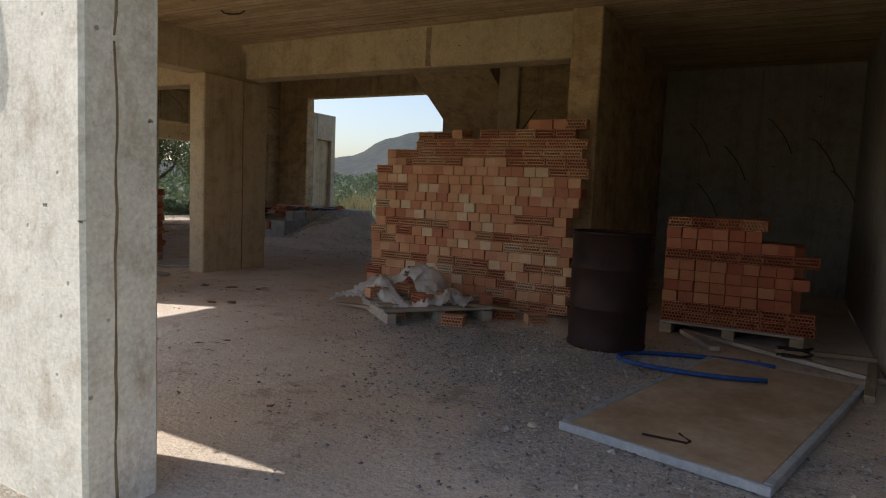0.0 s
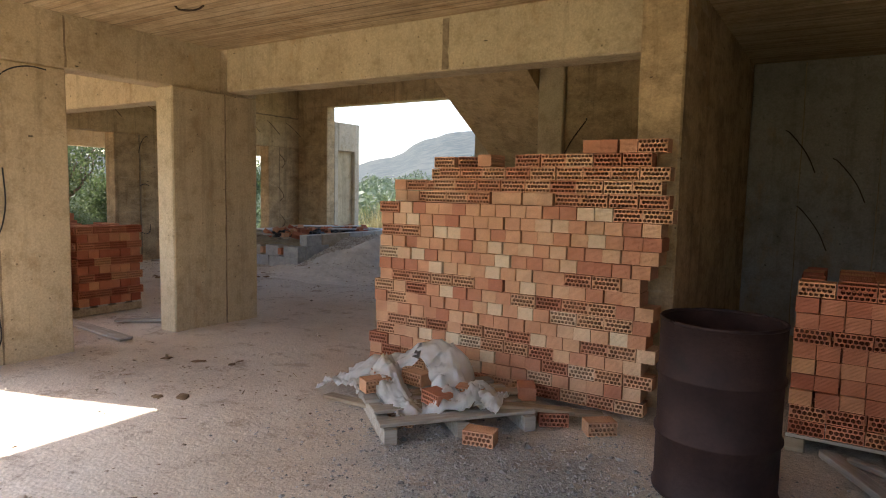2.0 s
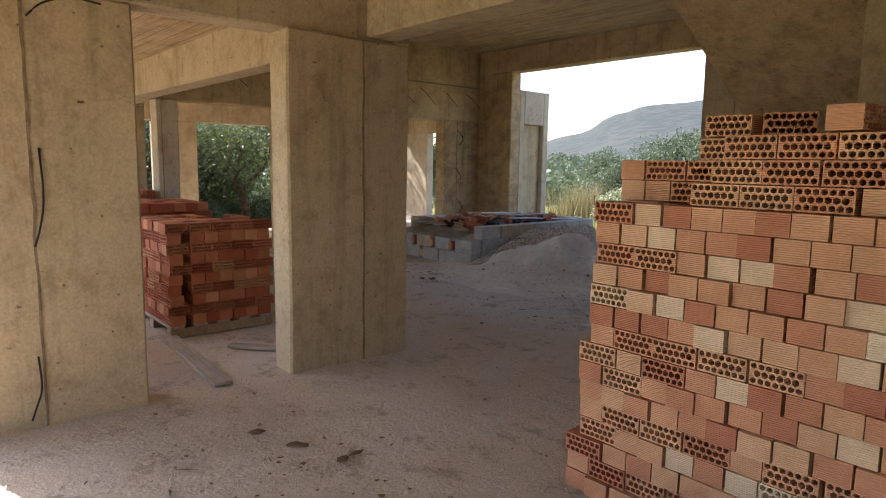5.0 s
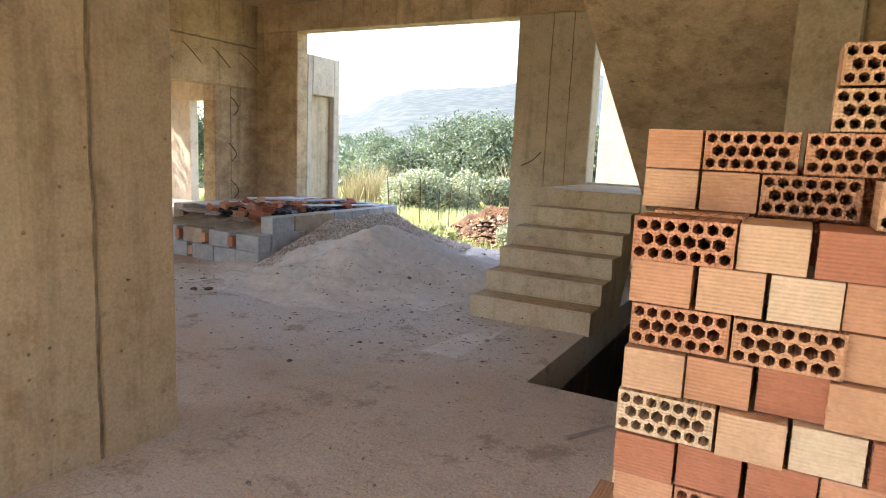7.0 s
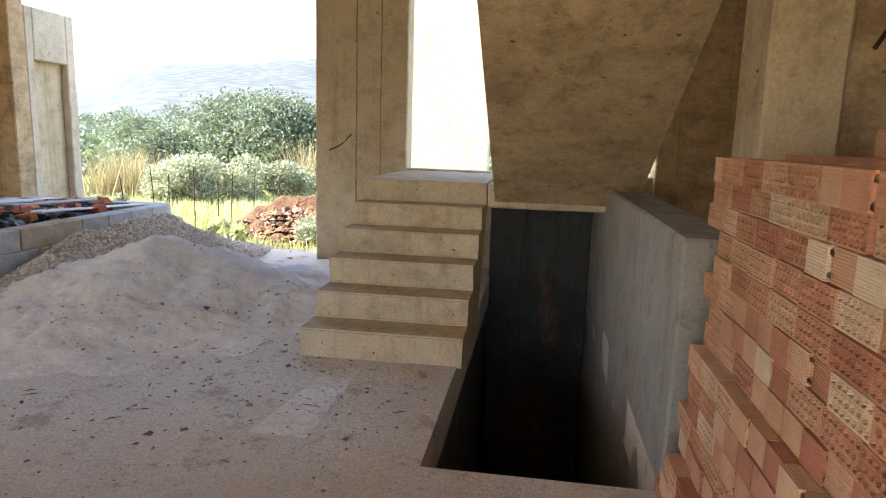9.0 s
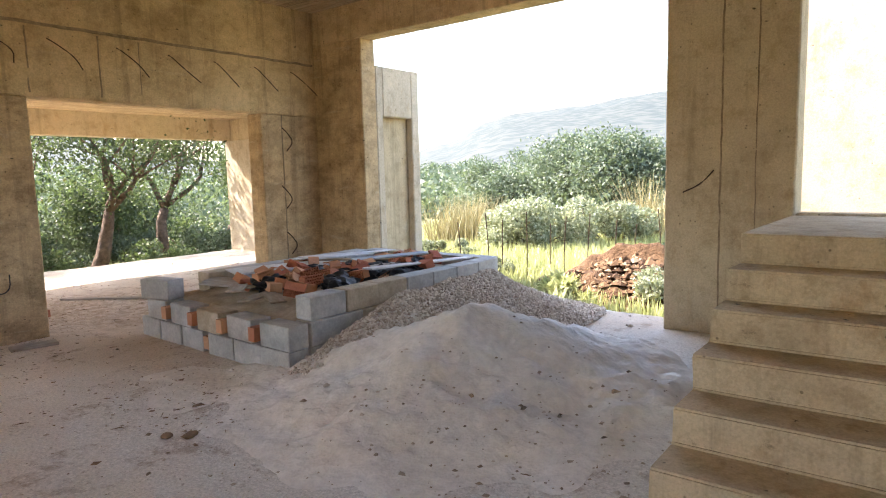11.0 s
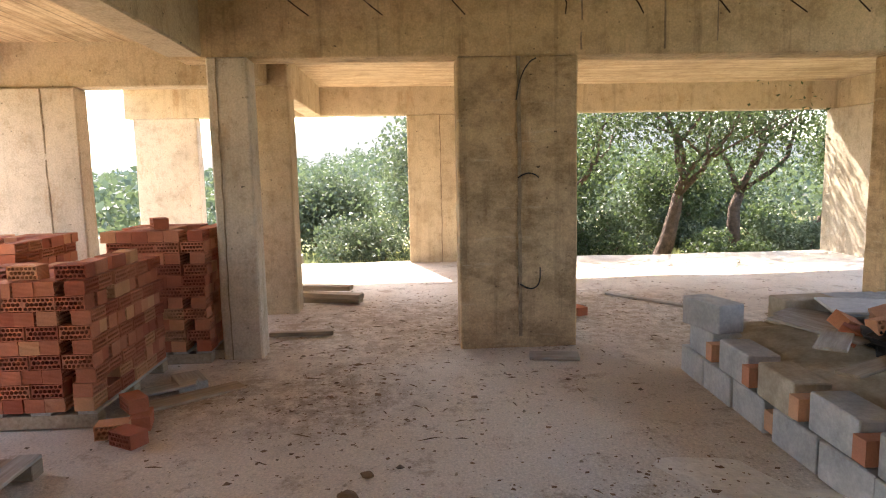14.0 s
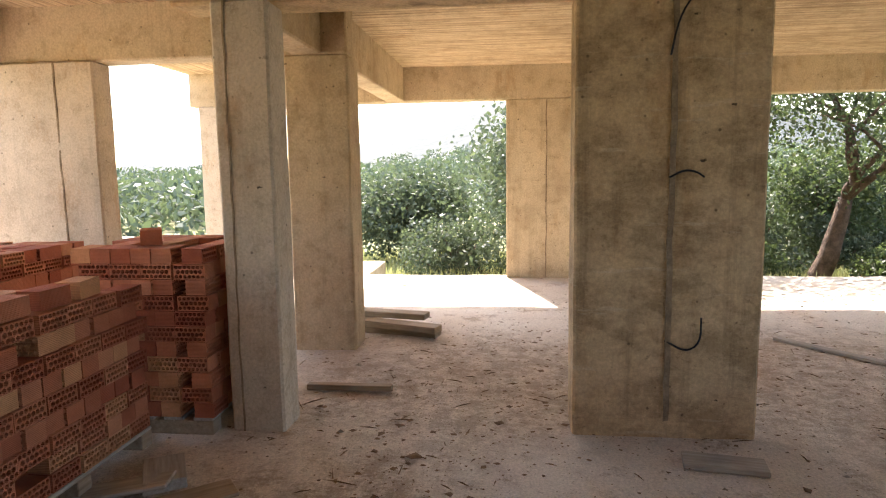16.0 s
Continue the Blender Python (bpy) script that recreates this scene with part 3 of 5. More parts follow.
def brick_places(x0, x1, y0, y1, layers, z0, sx, sy, rng, left=None, top=None, alternate=False, fill=2, front=None, rows=None):
    """Poses of the bricks on the two seen faces and the top of a stack."""
    places = []

    def put(x, y, k, rz):
        z = z0 + BH / 2 + k * (BH + 0.0040)
        places.append(pose(x + rng.uniform(-.004, .004), y + rng.uniform(-.005, .005), z, 0, 0, rz + rng.uniform(-1.2, 1.2)))
    for k in range(layers):
        z = k * (BH + 0.0040)
        a, b = x0, x1
        if left:
            a = left(z + 0.05)
        edge = a if sx < 0 else b
        inward = 1 if sx < 0 else -1
        yf = y0 if sy < 0 else y1
        iny = 1 if sy < 0 else -1
        slip = rng.uniform(-0.012, 0.012)
        u, run, holed = 0.0, 0, False
        while u < (b - a) - 0.1:
            if run <= 0:
                holed = (k in rows) if rows else (k % 2 == 0) if alternate else rng.random() < (0.5 if u == 0 else 0.62 if z > 1.27 else 0.30 if z < 0.4 else 0.10)
                if alternate and rng.random() < 0.12:
                    holed = not holed
                run = rng.randint(2, 6) if alternate else 1 if u == 0 else rng.randint(1, 4)
            run -= 1
            w, d = (BL, BD) if holed else (BD, BL)
            xc = edge + inward * (u + w / 2)
            if not (top and z > top(xc)) and not (alternate and rng.random() < 0.012):
                rz = (0 if sy < 0 else 180) if holed else (-90 if sx < 0 else 90)
                put(xc, yf + iny * (d / 2 + slip + rng.uniform(-.008, .012) + (front(z, xc) if front else 0.0)), k, rz)
            u += w + 0.0055 + rng.uniform(-0.002, 0.004)
        v, run = 0.196 + (front(z, edge) if front else 0.0), 0
        while v < (y1 - y0) - 0.1:
            if run <= 0:
                holed = (k % 2 == 1) if alternate else rng.random() < 0.6
                run = rng.randint(2, 5)
            run -= 1
            w, d = (BL, BD) if holed else (BD, BL)
            yc = yf + iny * (v + w / 2)
            if not (top and z > top(edge + inward * 0.1) - 0.06 * (v > 0.9)):
                rz = (-90 if sx < 0 else 90) if holed else (0 if sy < 0 else 180)
                put(edge + inward * (d / 2 + rng.uniform(-.004, .008)), yc, k, rz)
            v += w + 0.006
        if k >= layers - fill:
            vv = 0.2 + BD / 2
            while vv < (y1 - y0) - 0.06:
                uu = 0.2 + BL / 2
                while uu < (b - a) - 0.1:
                    xc = edge + inward * uu
                    if not (top and z > top(xc)) and rng.random() < (0.97 if k < layers - 1 else 0.55):
                        put(xc, yf + iny * vv, k, 0 if sy < 0 else 180)
                    uu += BL + 0.003
                vv += BD + 0.003
    return places


def brick_stack(label, group, near, limit, tone, places, core):
    """One stack: the bricks by the walk as parts, the others joined, a core of inner bricks."""
    base = tagged(new("brick_stack"), label, "brick stack", group)
    mats = BRICK_MIXED if tone == "mixed" else BRICK_RED
    places = sorted(places, key=lambda m: (m.translation - Vector(near)).length)
    for m in places[:limit]:
        ob = new("brick", BRICK_MESH[tone])
        ob.parent = base
        ob.matrix_basis = m
    if len(places) > limit:
        brick_joined("rear_bricks", places[limit:], mats[1], base)
    bm = bmesh.new()
    for lo, hi in core:
        add_box(bm, lo, hi, 0.004)
    part("inner_bricks", bm, mats[1], base)
    return base


def pallet(x, y, rz, w=1.1, d=1.1, label="worn wooden pallet under stacked bricks"):
    p = tagged(new("pallet"), label, "pallet", "pallets under bricks")
    p.matrix_basis = pose(x, y, 0, 0, 0, rz)
    for i in range(5):
        yy = -d / 2 + (d - 0.12) * i / 4
        part("board", box_bm((-w / 2, yy, 0.085), (w / 2, yy + 0.12, 0.105), 0.003), WOOD_GREY, p)
    for i in range(3):
        xx = -w / 2 + (w - 0.1) * i / 2
        part("runner", box_bm((xx, -d / 2, 0.0), (xx + 0.1, d / 2, 0.084), 0.004), WOOD, p)
    return p


def left_edge(z):
    for lim, x in ((0.28, -4.05), (0.75, -3.99), (1.34, -3.94), (1.5, -3.98)):
        if z < lim:
            return x
    return -3.93


def pile_top(x):
    for lim, z in ((-3.86, 1.45), (-3.70, 1.53), (-2.75, 1.60), (-2.3, 1.63)):
        if x < lim:
            return z
    return 1.73


rng = random.Random(11)
brick_stack("tall stack of orange and cream hollow clay bricks, uneven top", "brick stacks", (-4.0, 5.65, 1.0), 300, "mixed",
            brick_places(-4.05, -1.72, 5.64, 8.05, 20, 0.04, -1, -1, rng, left_edge, pile_top, fill=0, front=lambda z, x: (0.24 if x < -3.45 else 0.05) if z > 1.27 else 0.0),
            [((-3.8, 5.84, 0.0), (-1.95, 7.95, 1.26)), ((-3.76, 6.12, 1.262), (-2.02, 7.9, 1.50)), ((-3.5, 6.09, 1.502), (-2.02, 7.85, 1.60))])
for x, y, z, rz in ((-3.52, 5.98, 1.67, 2), (-3.30, 5.98, 1.67, 20), (-3.02, 5.8, 1.67, 84), (-2.62, 5.78, 1.67, 0), (-2.42, 5.8, 1.67, 4)):
    ob = new("clay_brick", BRICK_MESH["mixed"])
    ob.matrix_basis = pose(x, y, z + 0.047, 0, 0, rz)
    tagged(ob, "single orange hollow brick lying on the tall stack", "brick", "loose bricks")

brick_stack("square stack of dull red hollow bricks in the dark store", "brick stacks", (-0.9, 5.7, 0.6), 140, "red",
            brick_places(-0.95, 0.13, 5.74, 6.7, 11, 0.105, -1, -1, rng, fill=2, rows=(0, 1, 6, 9, 10), top=lambda x: 0.86 if x < -0.2 else 0.69),
            [((-0.74, 5.95, 0.106), (0.1, 6.68, 0.80))])
pallet(-0.41, 6.22, 0, 1.1, 1.0, "grey pallet under the bricks in the store")

WEST = [
    ("stack of red hollow bricks on a pallet behind two columns", -8.95, -7.87, 5.06, 6.0, 10, 1, -1, (-7.9, 5.1, 0.6), 180),
    ("sunlit stack of red hollow bricks beside the terrace", -8.9, -7.35, 3.3, 4.45, 9, 1, -1, (-7.4, 3.5, 0.6), 120),
    ("broad stack of red hollow bricks with untidy top", -12.15, -11.0, 4.75, 6.0, 9, 1, 1, (-11.0, 6.0, 0.6), 260),
    ("narrow stack of red hollow bricks beside a column", -13.2, -12.28, 5.45, 6.3, 11, 1, 1, (-12.2, 6.3, 0.6), 160),
    ("far stack of red hollow bricks near the outer columns", -13.5, -12.5, 3.7, 4.7, 10, 1, 1, (-12.5, 4.7, 0.6), 80),
    ("low stack of red hollow bricks further along the bay", -10.4, -9.2, 5.0, 6.0, 11, 1, -1, (-9.2, 5.0, 0.8), 80),
]
for label, x0, x1, y0, y1, n, sx, sy, near, lim in WEST:
    brick_stack(label, "brick stacks", near, lim, "red", brick_places(x0, x1, y0, y1, n, 0.105, sx, sy, rng, alternate=True),
                [((x0 + 0.2, y0 + 0.2, 0.106), (x1 - 0.2, y1 - 0.2, 0.105 + 0.0905 * (n - 2) - 0.01))])
    pallet((x0 + x1) / 2, (y0 + y1) / 2, 0, x1 - x0, y1 - y0)

LOOSE = [(-12.45, 5.9, 1.105, 30, "red"), (-10.72, 6.3, 0, 60, "red"), (-10.98, 6.27, 0, 15, "red"), (-10.85, 6.16, 0, 100, "red"), (-11.05, 6.2, 0.09, 40, "red"),
         (-3.05, 4.72, 0, 25, "mixed"), (-2.48, 4.75, 0, 12, "mixed"), (-2.25, 5.3, 0, 30, "mixed"), (-3.42, 5.05, 0.13, 50, "mixed"), (-2.72, 5.05, 0.14, 15, "mixed"),
         (-3.05, 5.28, 0.14, 70, "mixed"), (-3.2, 5.12, 0.14, -10, "mixed"), (-3.36, 4.86, 0.13, 62, "mixed"), (-2.86, 4.86, 0.13, -22, "mixed"), (-1.95, 5.32, 0, 40, "mixed"),
         (-11.12, 5.88, 0.92, 90, "red"), (-11.12, 5.6, 0.92, 86, "red"), (-11.3, 5.9, 0.92, 4, "red"), (-11.55, 5.9, 0.92, -3, "red"), (-11.12, 5.1, 0.92, 92, "red"), (-11.78, 5.9, 0.92, 8, "red"),
         (-2.5, 5.42, 0.1, 120, "mixed"), (-13.6, 9.7, 0, 20, "red")]
for x, y, z, rz, tone in LOOSE:
    ob = new("clay_brick", BRICK_MESH[tone])
    ob.matrix_basis = pose(x, y, z + 0.045, 0, 0, rz)
    tagged(ob, "loose hollow clay brick lying among debris", "brick", "loose bricks")


# ---- tubes ----
def tube(bm, pts, radii, sides=7):
    rings = []
    for i, p in enumerate(pts):
        p = Vector(p)
        d = (Vector(pts[min(i + 1, len(pts) - 1)]) - Vector(pts[max(i - 1, 0)])).normalized()
        side = d.orthogonal().normalized()
        up = d.cross(side)
        r = radii[i] if isinstance(radii, (list, tuple)) else radii
        rings.append([bm.verts.new(p + side * r * math.cos(2 * math.pi * q / sides) + up * r * math.sin(2 * math.pi * q / sides)) for q in range(sides)])
    for a, b in zip(rings, rings[1:]):
        for q in range(sides):
            bm.faces.new((a[q], a[(q + 1) % sides], b[(q + 1) % sides], b[q]))
    bm.faces.new(rings[0][::-1])
    bm.faces.new(rings[-1])


# ---- drum ----
def build_drum(x, y):
    drum = tagged(new("oil_drum"), "dark rusted open steel drum on the dirt floor", "drum")
    drum.matrix_basis = pose(x, y, 0.0)
    prof = [(0.0, 0.01), (0.27, 0.01), (0.298, 0.0), (0.302, 0.02), (0.292, 0.035), (0.292, 0.29), (0.304, 0.305), (0.304, 0.315), (0.292, 0.33), (0.292, 0.59),
            (0.304, 0.605), (0.304, 0.615), (0.292, 0.63), (0.292, 0.875), (0.284, 0.875), (0.284, 0.04), (0.0, 0.04)]
    bm = bmesh.new()
    n = 40
    rings = []
    for r, z in prof:
        if r == 0:
            rings.append([bm.verts.new((0, 0, z))])
        else:
            dent = lambda q: 1 + 0.008 * noise.noise(Vector((math.cos(q) * 2, math.sin(q) * 2, z * 3)))
            rings.append([bm.verts.new((r * math.cos(2 * math.pi * q / n) * dent(2 * math.pi * q / n), r * math.sin(2 * math.pi * q / n) * dent(2 * math.pi * q / n), z)) for q in range(n)])
    for a, b in zip(rings, rings[1:]):
        for q in range(n):
            w = (q + 1) % n
            if len(a) == 1:
                bm.faces.new((a[0], b[q], b[w]))
            elif len(b) == 1:
                bm.faces.new((a[q], b[0], a[w]))
            else:
                bm.faces.new((a[q], a[w], b[w], b[q]))
    bmesh.ops.recalc_face_normals(bm, faces=bm.faces[:])
    part("body", bm, RUST, drum, smooth=True)
    bm = bmesh.new()
    tube(bm, [(0.29 * math.cos(2 * math.pi * q / 40), 0.29 * math.sin(2 * math.pi * q / 40), 0.877) for q in range(41)], 0.009, 6)
    part("rim", bm, RUST, drum, smooth=True)


build_drum(-1.22, 4.92)


# ---- shutter board, hose, planks ----
def build_board():
    b = tagged(new("shutter_board"), "large dirty plywood shutter panel lying on grit", "board")
    b.matrix_basis = pose(-0.22, 3.82, 0.0, 0, 0, -13.5)
    bm = box_bm((-0.44, -1.0, 0.022), (0.44, 1.0, 0.040), 0.003)
    part("panel", bm, BOARD, b)
    for lo, hi in (((-0.48, -1.03, 0.002), (0.48, -1.003, 0.044)), ((0.443, -1.0, 0.002), (0.48, 1.0, 0.046)), ((-0.48, -1.0, 0.002), (-0.443, 1.0, 0.042))):
        part("edge_batten", box_bm(lo, hi, 0.004), EDGE, b, "grey blue batten")
    bm = bmesh.new()
    tube(bm, [(-0.12, -0.88, 0.046), (0.07, -0.83, 0.046), (0.075, -0.80, 0.047), (0.0, -0.74, 0.046)], 0.006, 6)
    thing_ob = thing("bent_rebar", bm, IRON, "bent rusty iron rod lying on the shutter board", "iron rod")
    thing_ob.matrix_basis = pose(-0.22, 3.82, 0.0, 0, 0, -13.5)
    bm = bmesh.new()
    for cx, cy, rx, ry, a0, a1 in ((-0.42, 4.52, 0.60, 0.34, 50, 312),):
        tube(bm, [(cx + rx * math.cos(radians(a)), cy + ry * math.sin(radians(a)), 0.02 + 0.06 * (1 + math.sin(radians(a + 130))) * 0.5) for a in range(a0, a1, 8)], 0.016, 8)
    thing("water_hose", bm, PLASTIC_BLUE, "loop of blue plastic pipe on the floor", "hose", smooth=True)
    bm = bmesh.new()
    tube(bm, [(0.08 + 0.11 * math.cos(a * 0.5) * (1 + 0.1 * math.sin(a)), 5.25 + 0.08 * math.sin(a * 0.5), 0.02 + 0.004 * a) for a in range(26)], 0.011, 6)
    thing("cable_coil", bm, PLASTIC_BLACK, "small coil of black cable on the floor", "cable", smooth=True)


build_board()


def plank(name, x, y, z, rz, l, w, h, mat, label, ry=0.0, rx=0.0):
    bm = box_bm((-l / 2, -w / 2, 0), (l / 2, w / 2, h), min(0.004, h / 4))
    ob = thing(name, bm, mat, label, "plank", "loose timber")
    ob.matrix_basis = pose(x, y, z, rx, ry, rz)
    return ob


PLANKS = [
    (-7.2, 5.0, 0.01, -4, 1.5, 0.13, 0.025, WOOD_GREY, 0), (-7.1, 5.55, 0.01, 40, 0.6, 0.09, 0.025, WOOD_GREY, 0),
    (-14.65, 6.95, 0.0, 75, 0.85, 0.16, 0.07, WOOD, 0), (-14.55, 7.0, 0.072, 70, 0.8, 0.15, 0.06, WOOD, 0), (-14.75, 6.9, 0.135, 78, 0.7, 0.15, 0.055, WOOD, 0),
    (-13.1, 6.9, 0.0, 90, 0.6, 0.06, 0.04, WOOD, 0), (-14.05, 10.7, 0.01, 37, 1.3, 0.07, 0.025, WOOD_GREY, 0),
    (-11.45, 6.4, 0.0, 128, 0.75, 0.17, 0.022, WOOD, 0), (-11.6, 6.18, 0.02, 100, 0.45, 0.16, 0.02, WOOD_GREY, -8), (-11.75, 6.3, 0.0, 30, 0.3, 0.2, 0.06, WOOD_GREY, 0),
    (0.0, 5.3, 0.01, -32, 1.5, 0.05, 0.03, WOOD_GREY, 0), (-0.6, 5.45, 0.01, -60, 0.6, 0.08, 0.04, WOOD_GREY, 0), (0.42, 5.6, 0.01, 10, 0.5, 0.05, 0.03, WOOD, 0),
    (0.52, 4.9, 0.0, 84, 1.0, 0.06, 0.05, WOOD, 0), (-4.5, 7.65, 0.0, 60, 0.35, 0.03, 0.02, WOOD_GREY, 0),
    (-13.0, 8.6, 0.0, 20, 0.4, 0.1, 0.02, WOOD, 0), (-12.1, 9.1, 0.0, 80, 0.4, 0.16, 0.03, WOOD_GREY, 0),
]
for x, y, z, rz, l, w, h, mat, ry in PLANKS:
    plank("plank", x, y, z, rz, l, w, h, mat, "short weathered plank lying on the dirt floor", ry)


# ---- debris heap with torn sheet ----
def build_debris():
    p = tagged(new("broken_pallet"), "broken grey pallet under debris beside the tall stack", "pallet")
    p.matrix_basis = pose(-2.92, 5.08, 0.0, 0, 0, 50)
    for i, (yy, tilt) in enumerate(((-0.42, 0), (-0.2, 1), (0.03, -1), (0.25, 1))):
        bm = box_bm((-0.55, yy, 0.10), (0.45, yy + 0.11, 0.122), 0.003, pose(0, 0, 0, 0, tilt, tilt * 1.5))
        part("board", bm, WOOD_GREY, p)
    for xx in (-0.53, -0.08, 0.36):
        part("runner", box_bm((xx, -0.45, 0), (xx + 0.08, 0.4, 0.095), 0.004), WOOD_GREY, p)
    for x, y, z, rz, l, ry in ((-2.5, 5.1, 0.12, 38, 0.9, 6), (-2.72, 5.2, 0.14, 52, 0.7, 4), (-2.35, 5.35, 0.05, 30, 0.8, 3), (-3.5, 4.82, 0.02, -8, 0.6, -4)):
        plank("plank", x, y, z, rz, l, 0.09, 0.024, WOOD, "splintered board in the debris heap", ry)
    torn_sheet([(-3.72, 5.0, 0.16), (-3.58, 5.12, 0.25), (-3.42, 5.24, 0.27), (-3.22, 5.3, 0.40), (-3.04, 5.26, 0.36), (-2.92, 5.14, 0.24), (-2.84, 5.02, 0.15)], 0.16, 1)
    torn_sheet([(-3.50, 5.16, 0.26), (-3.40, 5.04, 0.27), (-3.26, 4.90, 0.20), (-3.06, 4.76, 0.14), (-2.9, 4.68, 0.10)], 0.11, 5)
    torn_sheet([(-2.95, 4.84, 0.13), (-2.8, 4.92, 0.20), (-2.66, 5.06, 0.22), (-2.5, 5.1, 0.17)], 0.16, 9)
    torn_sheet([(-3.95, 4.98, 0.04), (-3.8, 5.0, 0.10), (-3.6, 4.98, 0.13), (-3.45, 4.92, 0.13)], 0.10, 13)


def torn_sheet(path, width, seed):
    """A strip of thin film laid along a path, with soft folds, drooping sides and a ragged rim."""
    n, m = 48, 18
    pts = [Vector(q) for q in path]
    bm, grid = bmesh.new(), []
    for i in range(n + 1):
        f = i / n * (len(pts) - 1)
        a = min(int(f), len(pts) - 2)
        t = f - a
        p0, p1, p2, p3 = pts[max(a - 1, 0)], pts[a], pts[a + 1], pts[min(a + 2, len(pts) - 1)]
        c = 0.5 * (2 * p1 + (p2 - p0) * t + (2 * p0 - 5 * p1 + 4 * p2 - p3) * t * t + (3 * p1 - p0 - 3 * p2 + p3) * t ** 3)
        way = (p2 - p1).normalized()
        side = Vector((-way.y, way.x, 0)).normalized()
        line = []
        for j in range(m + 1):
            v = j / m * 2 - 1
            rag = 1 + 0.35 * noise.noise(Vector((i * 0.16, seed, 3 if v > 0 else 8)))
            q = Vector((i * 0.11, v * 1.6, seed))
            fold = 0.05 * noise.noise(q) + 0.045 * abs(noise.noise(q * 2.3)) + 0.022 * abs(noise.noise(q * 5.0))
            drop = 0.55 * c.z * v * v * (0.6 + 0.4 * noise.noise(Vector((i * 0.09, 0, seed))))
            line.append(bm.verts.new(c + side * v * width * rag + Vector((0, 0, max(fold - drop, 0.03 - c.z)))))
        grid.append(line)
    for i in range(n):
        for j in range(m):
            bm.faces.new((grid[i][j], grid[i + 1][j], grid[i + 1][j + 1], grid[i][j + 1]))
    bmesh.ops.solidify(bm, geom=bm.faces[:], thickness=0.0015)
    thing("plastic_sheet", bm, SHEET, "torn crumpled white plastic wrapping over bricks", "plastic sheet", "torn plastic", smooth=True)


build_debris()


# ---- block bin ----
def build_bin():
    bin_ = tagged(new("block_bin"), "low bin of grey concrete blocks filled with rubble", "bin")
    r = random.Random(5)
    meshes = [mesh_from("block", box_bm((-0.195, -0.1, 0), (0.195, 0.1, 0.198), 0.007), m) for m in (BLOCK_GREY, BLOCK_TAN)]

    def block(x, y, z, rz, tan=None):
        ob = new("block", meshes[int(r.random() < 0.35) if tan is None else tan])
        ob.parent = bin_
        ob.matrix_basis = pose(x + r.uniform(-.008, .008), y + r.uniform(-.008, .008), z, 0, 0, rz + r.uniform(-1.5, 1.5))

    def upright(x, y, z, rz):
        ob = new("brick", BRICK_MESH["mixed"])
        ob.parent = bin_
        ob.matrix_basis = pose(x, y, z + 0.095, 90, 0, rz) @ pose(0, 0, 0, 0, 90, 0)
    # front, two courses, from the near corner to the west
    x = -9.18
    for i in range(6):
        block(x - 0.2 - 0.0, 9.98 + 0.018 * i, 0.0, -2.5, 0)
        x -= 0.4
        if i in (2,):
            upright(x - 0.05, 10.02, 0.0, -2)
            x -= 0.1
    x = -9.18
    for i, tan in enumerate((0, 0, 1, 0, 0)):
        block(x - 0.2, 9.99 + 0.02 * i, 0.2, -2.5, tan)
        x -= 0.4
        if i < 4:
            upright(x - 0.05, 9.95 + 0.02 * i, 0.2, -2)
            x -= 0.1
    # sides
    for i in range(7):
        y = 10.3 + 0.4 * i
        block(-9.28, y, 0.0, 90)
        block(-9.28, y - 0.18 * (i > 0), 0.2, 90)
        block(-9.31, y + 0.05, 0.4, 90, 1 if 0 < i < 3 else 0)
        block(-11.42, y, 0.0, 90)
        block(-11.42, y, 0.2, 90)
        if i > 0:
            block(-11.38, y, 0.4, 90, int(i == 1))
    block(-11.38, 10.05, 0.4, 12, 0)
    for i in range(5):
        block(-11.1 + 0.4 * i, 13.02, 0.0, 0)
        block(-11.1 + 0.4 * i, 13.02, 0.2, 0)
        block(-11.1 + 0.4 * i, 13.0, 0.4, 0)
    part("fill", field_mesh(lambda x, y: 0.35 + 0.12 * clip01((y - 10.1) / 0.5) + 0.05 * noise.noise(Vector((x * 3, y * 3, 9))), -11.3, -9.36, 10.08, 12.95, 0.06), BLOCK_TAN, bin_, "dusty rubble fill")
    # rubble on top
    for i in range(64):
        x, y = r.uniform(-10.75 if i % 4 else -11.1, -9.55), r.uniform(10.45, 12.7)
        ob = new("clay_brick", BRICK_MESH["red" if r.random() < 0.6 else "mixed"])
        ob.matrix_basis = pose(x, y, 0.53 + r.uniform(0, 0.09), r.uniform(-35, 35), r.uniform(-25, 25), r.uniform(0, 180))
        tagged(ob, "broken hollow brick thrown on the rubble in the bin", "brick", "rubble in the bin")
    for i in range(22):
        x, y = r.uniform(-10.6, -9.6), r.uniform(10.6, 12.6)
        bm = bmesh.new()
        bmesh.ops.create_icosphere(bm, subdivisions=3, radius=1.0)
        for v in bm.verts:
            q = v.co.copy()
            v.co = Vector((q.x * 0.20, q.y * 0.15, q.z * 0.10)) * (1 + 0.5 * noise.noise(q * 2.2 + Vector((i * 3.0, 0, 0))))
        ob = thing("rubbish_bag", bm, PLASTIC_BLACK, "torn black plastic bag among the rubble", "bag", "rubble in the bin", smooth=False)
        ob.matrix_basis = pose(x, y, 0.53, 0, 0, r.uniform(0, 180))
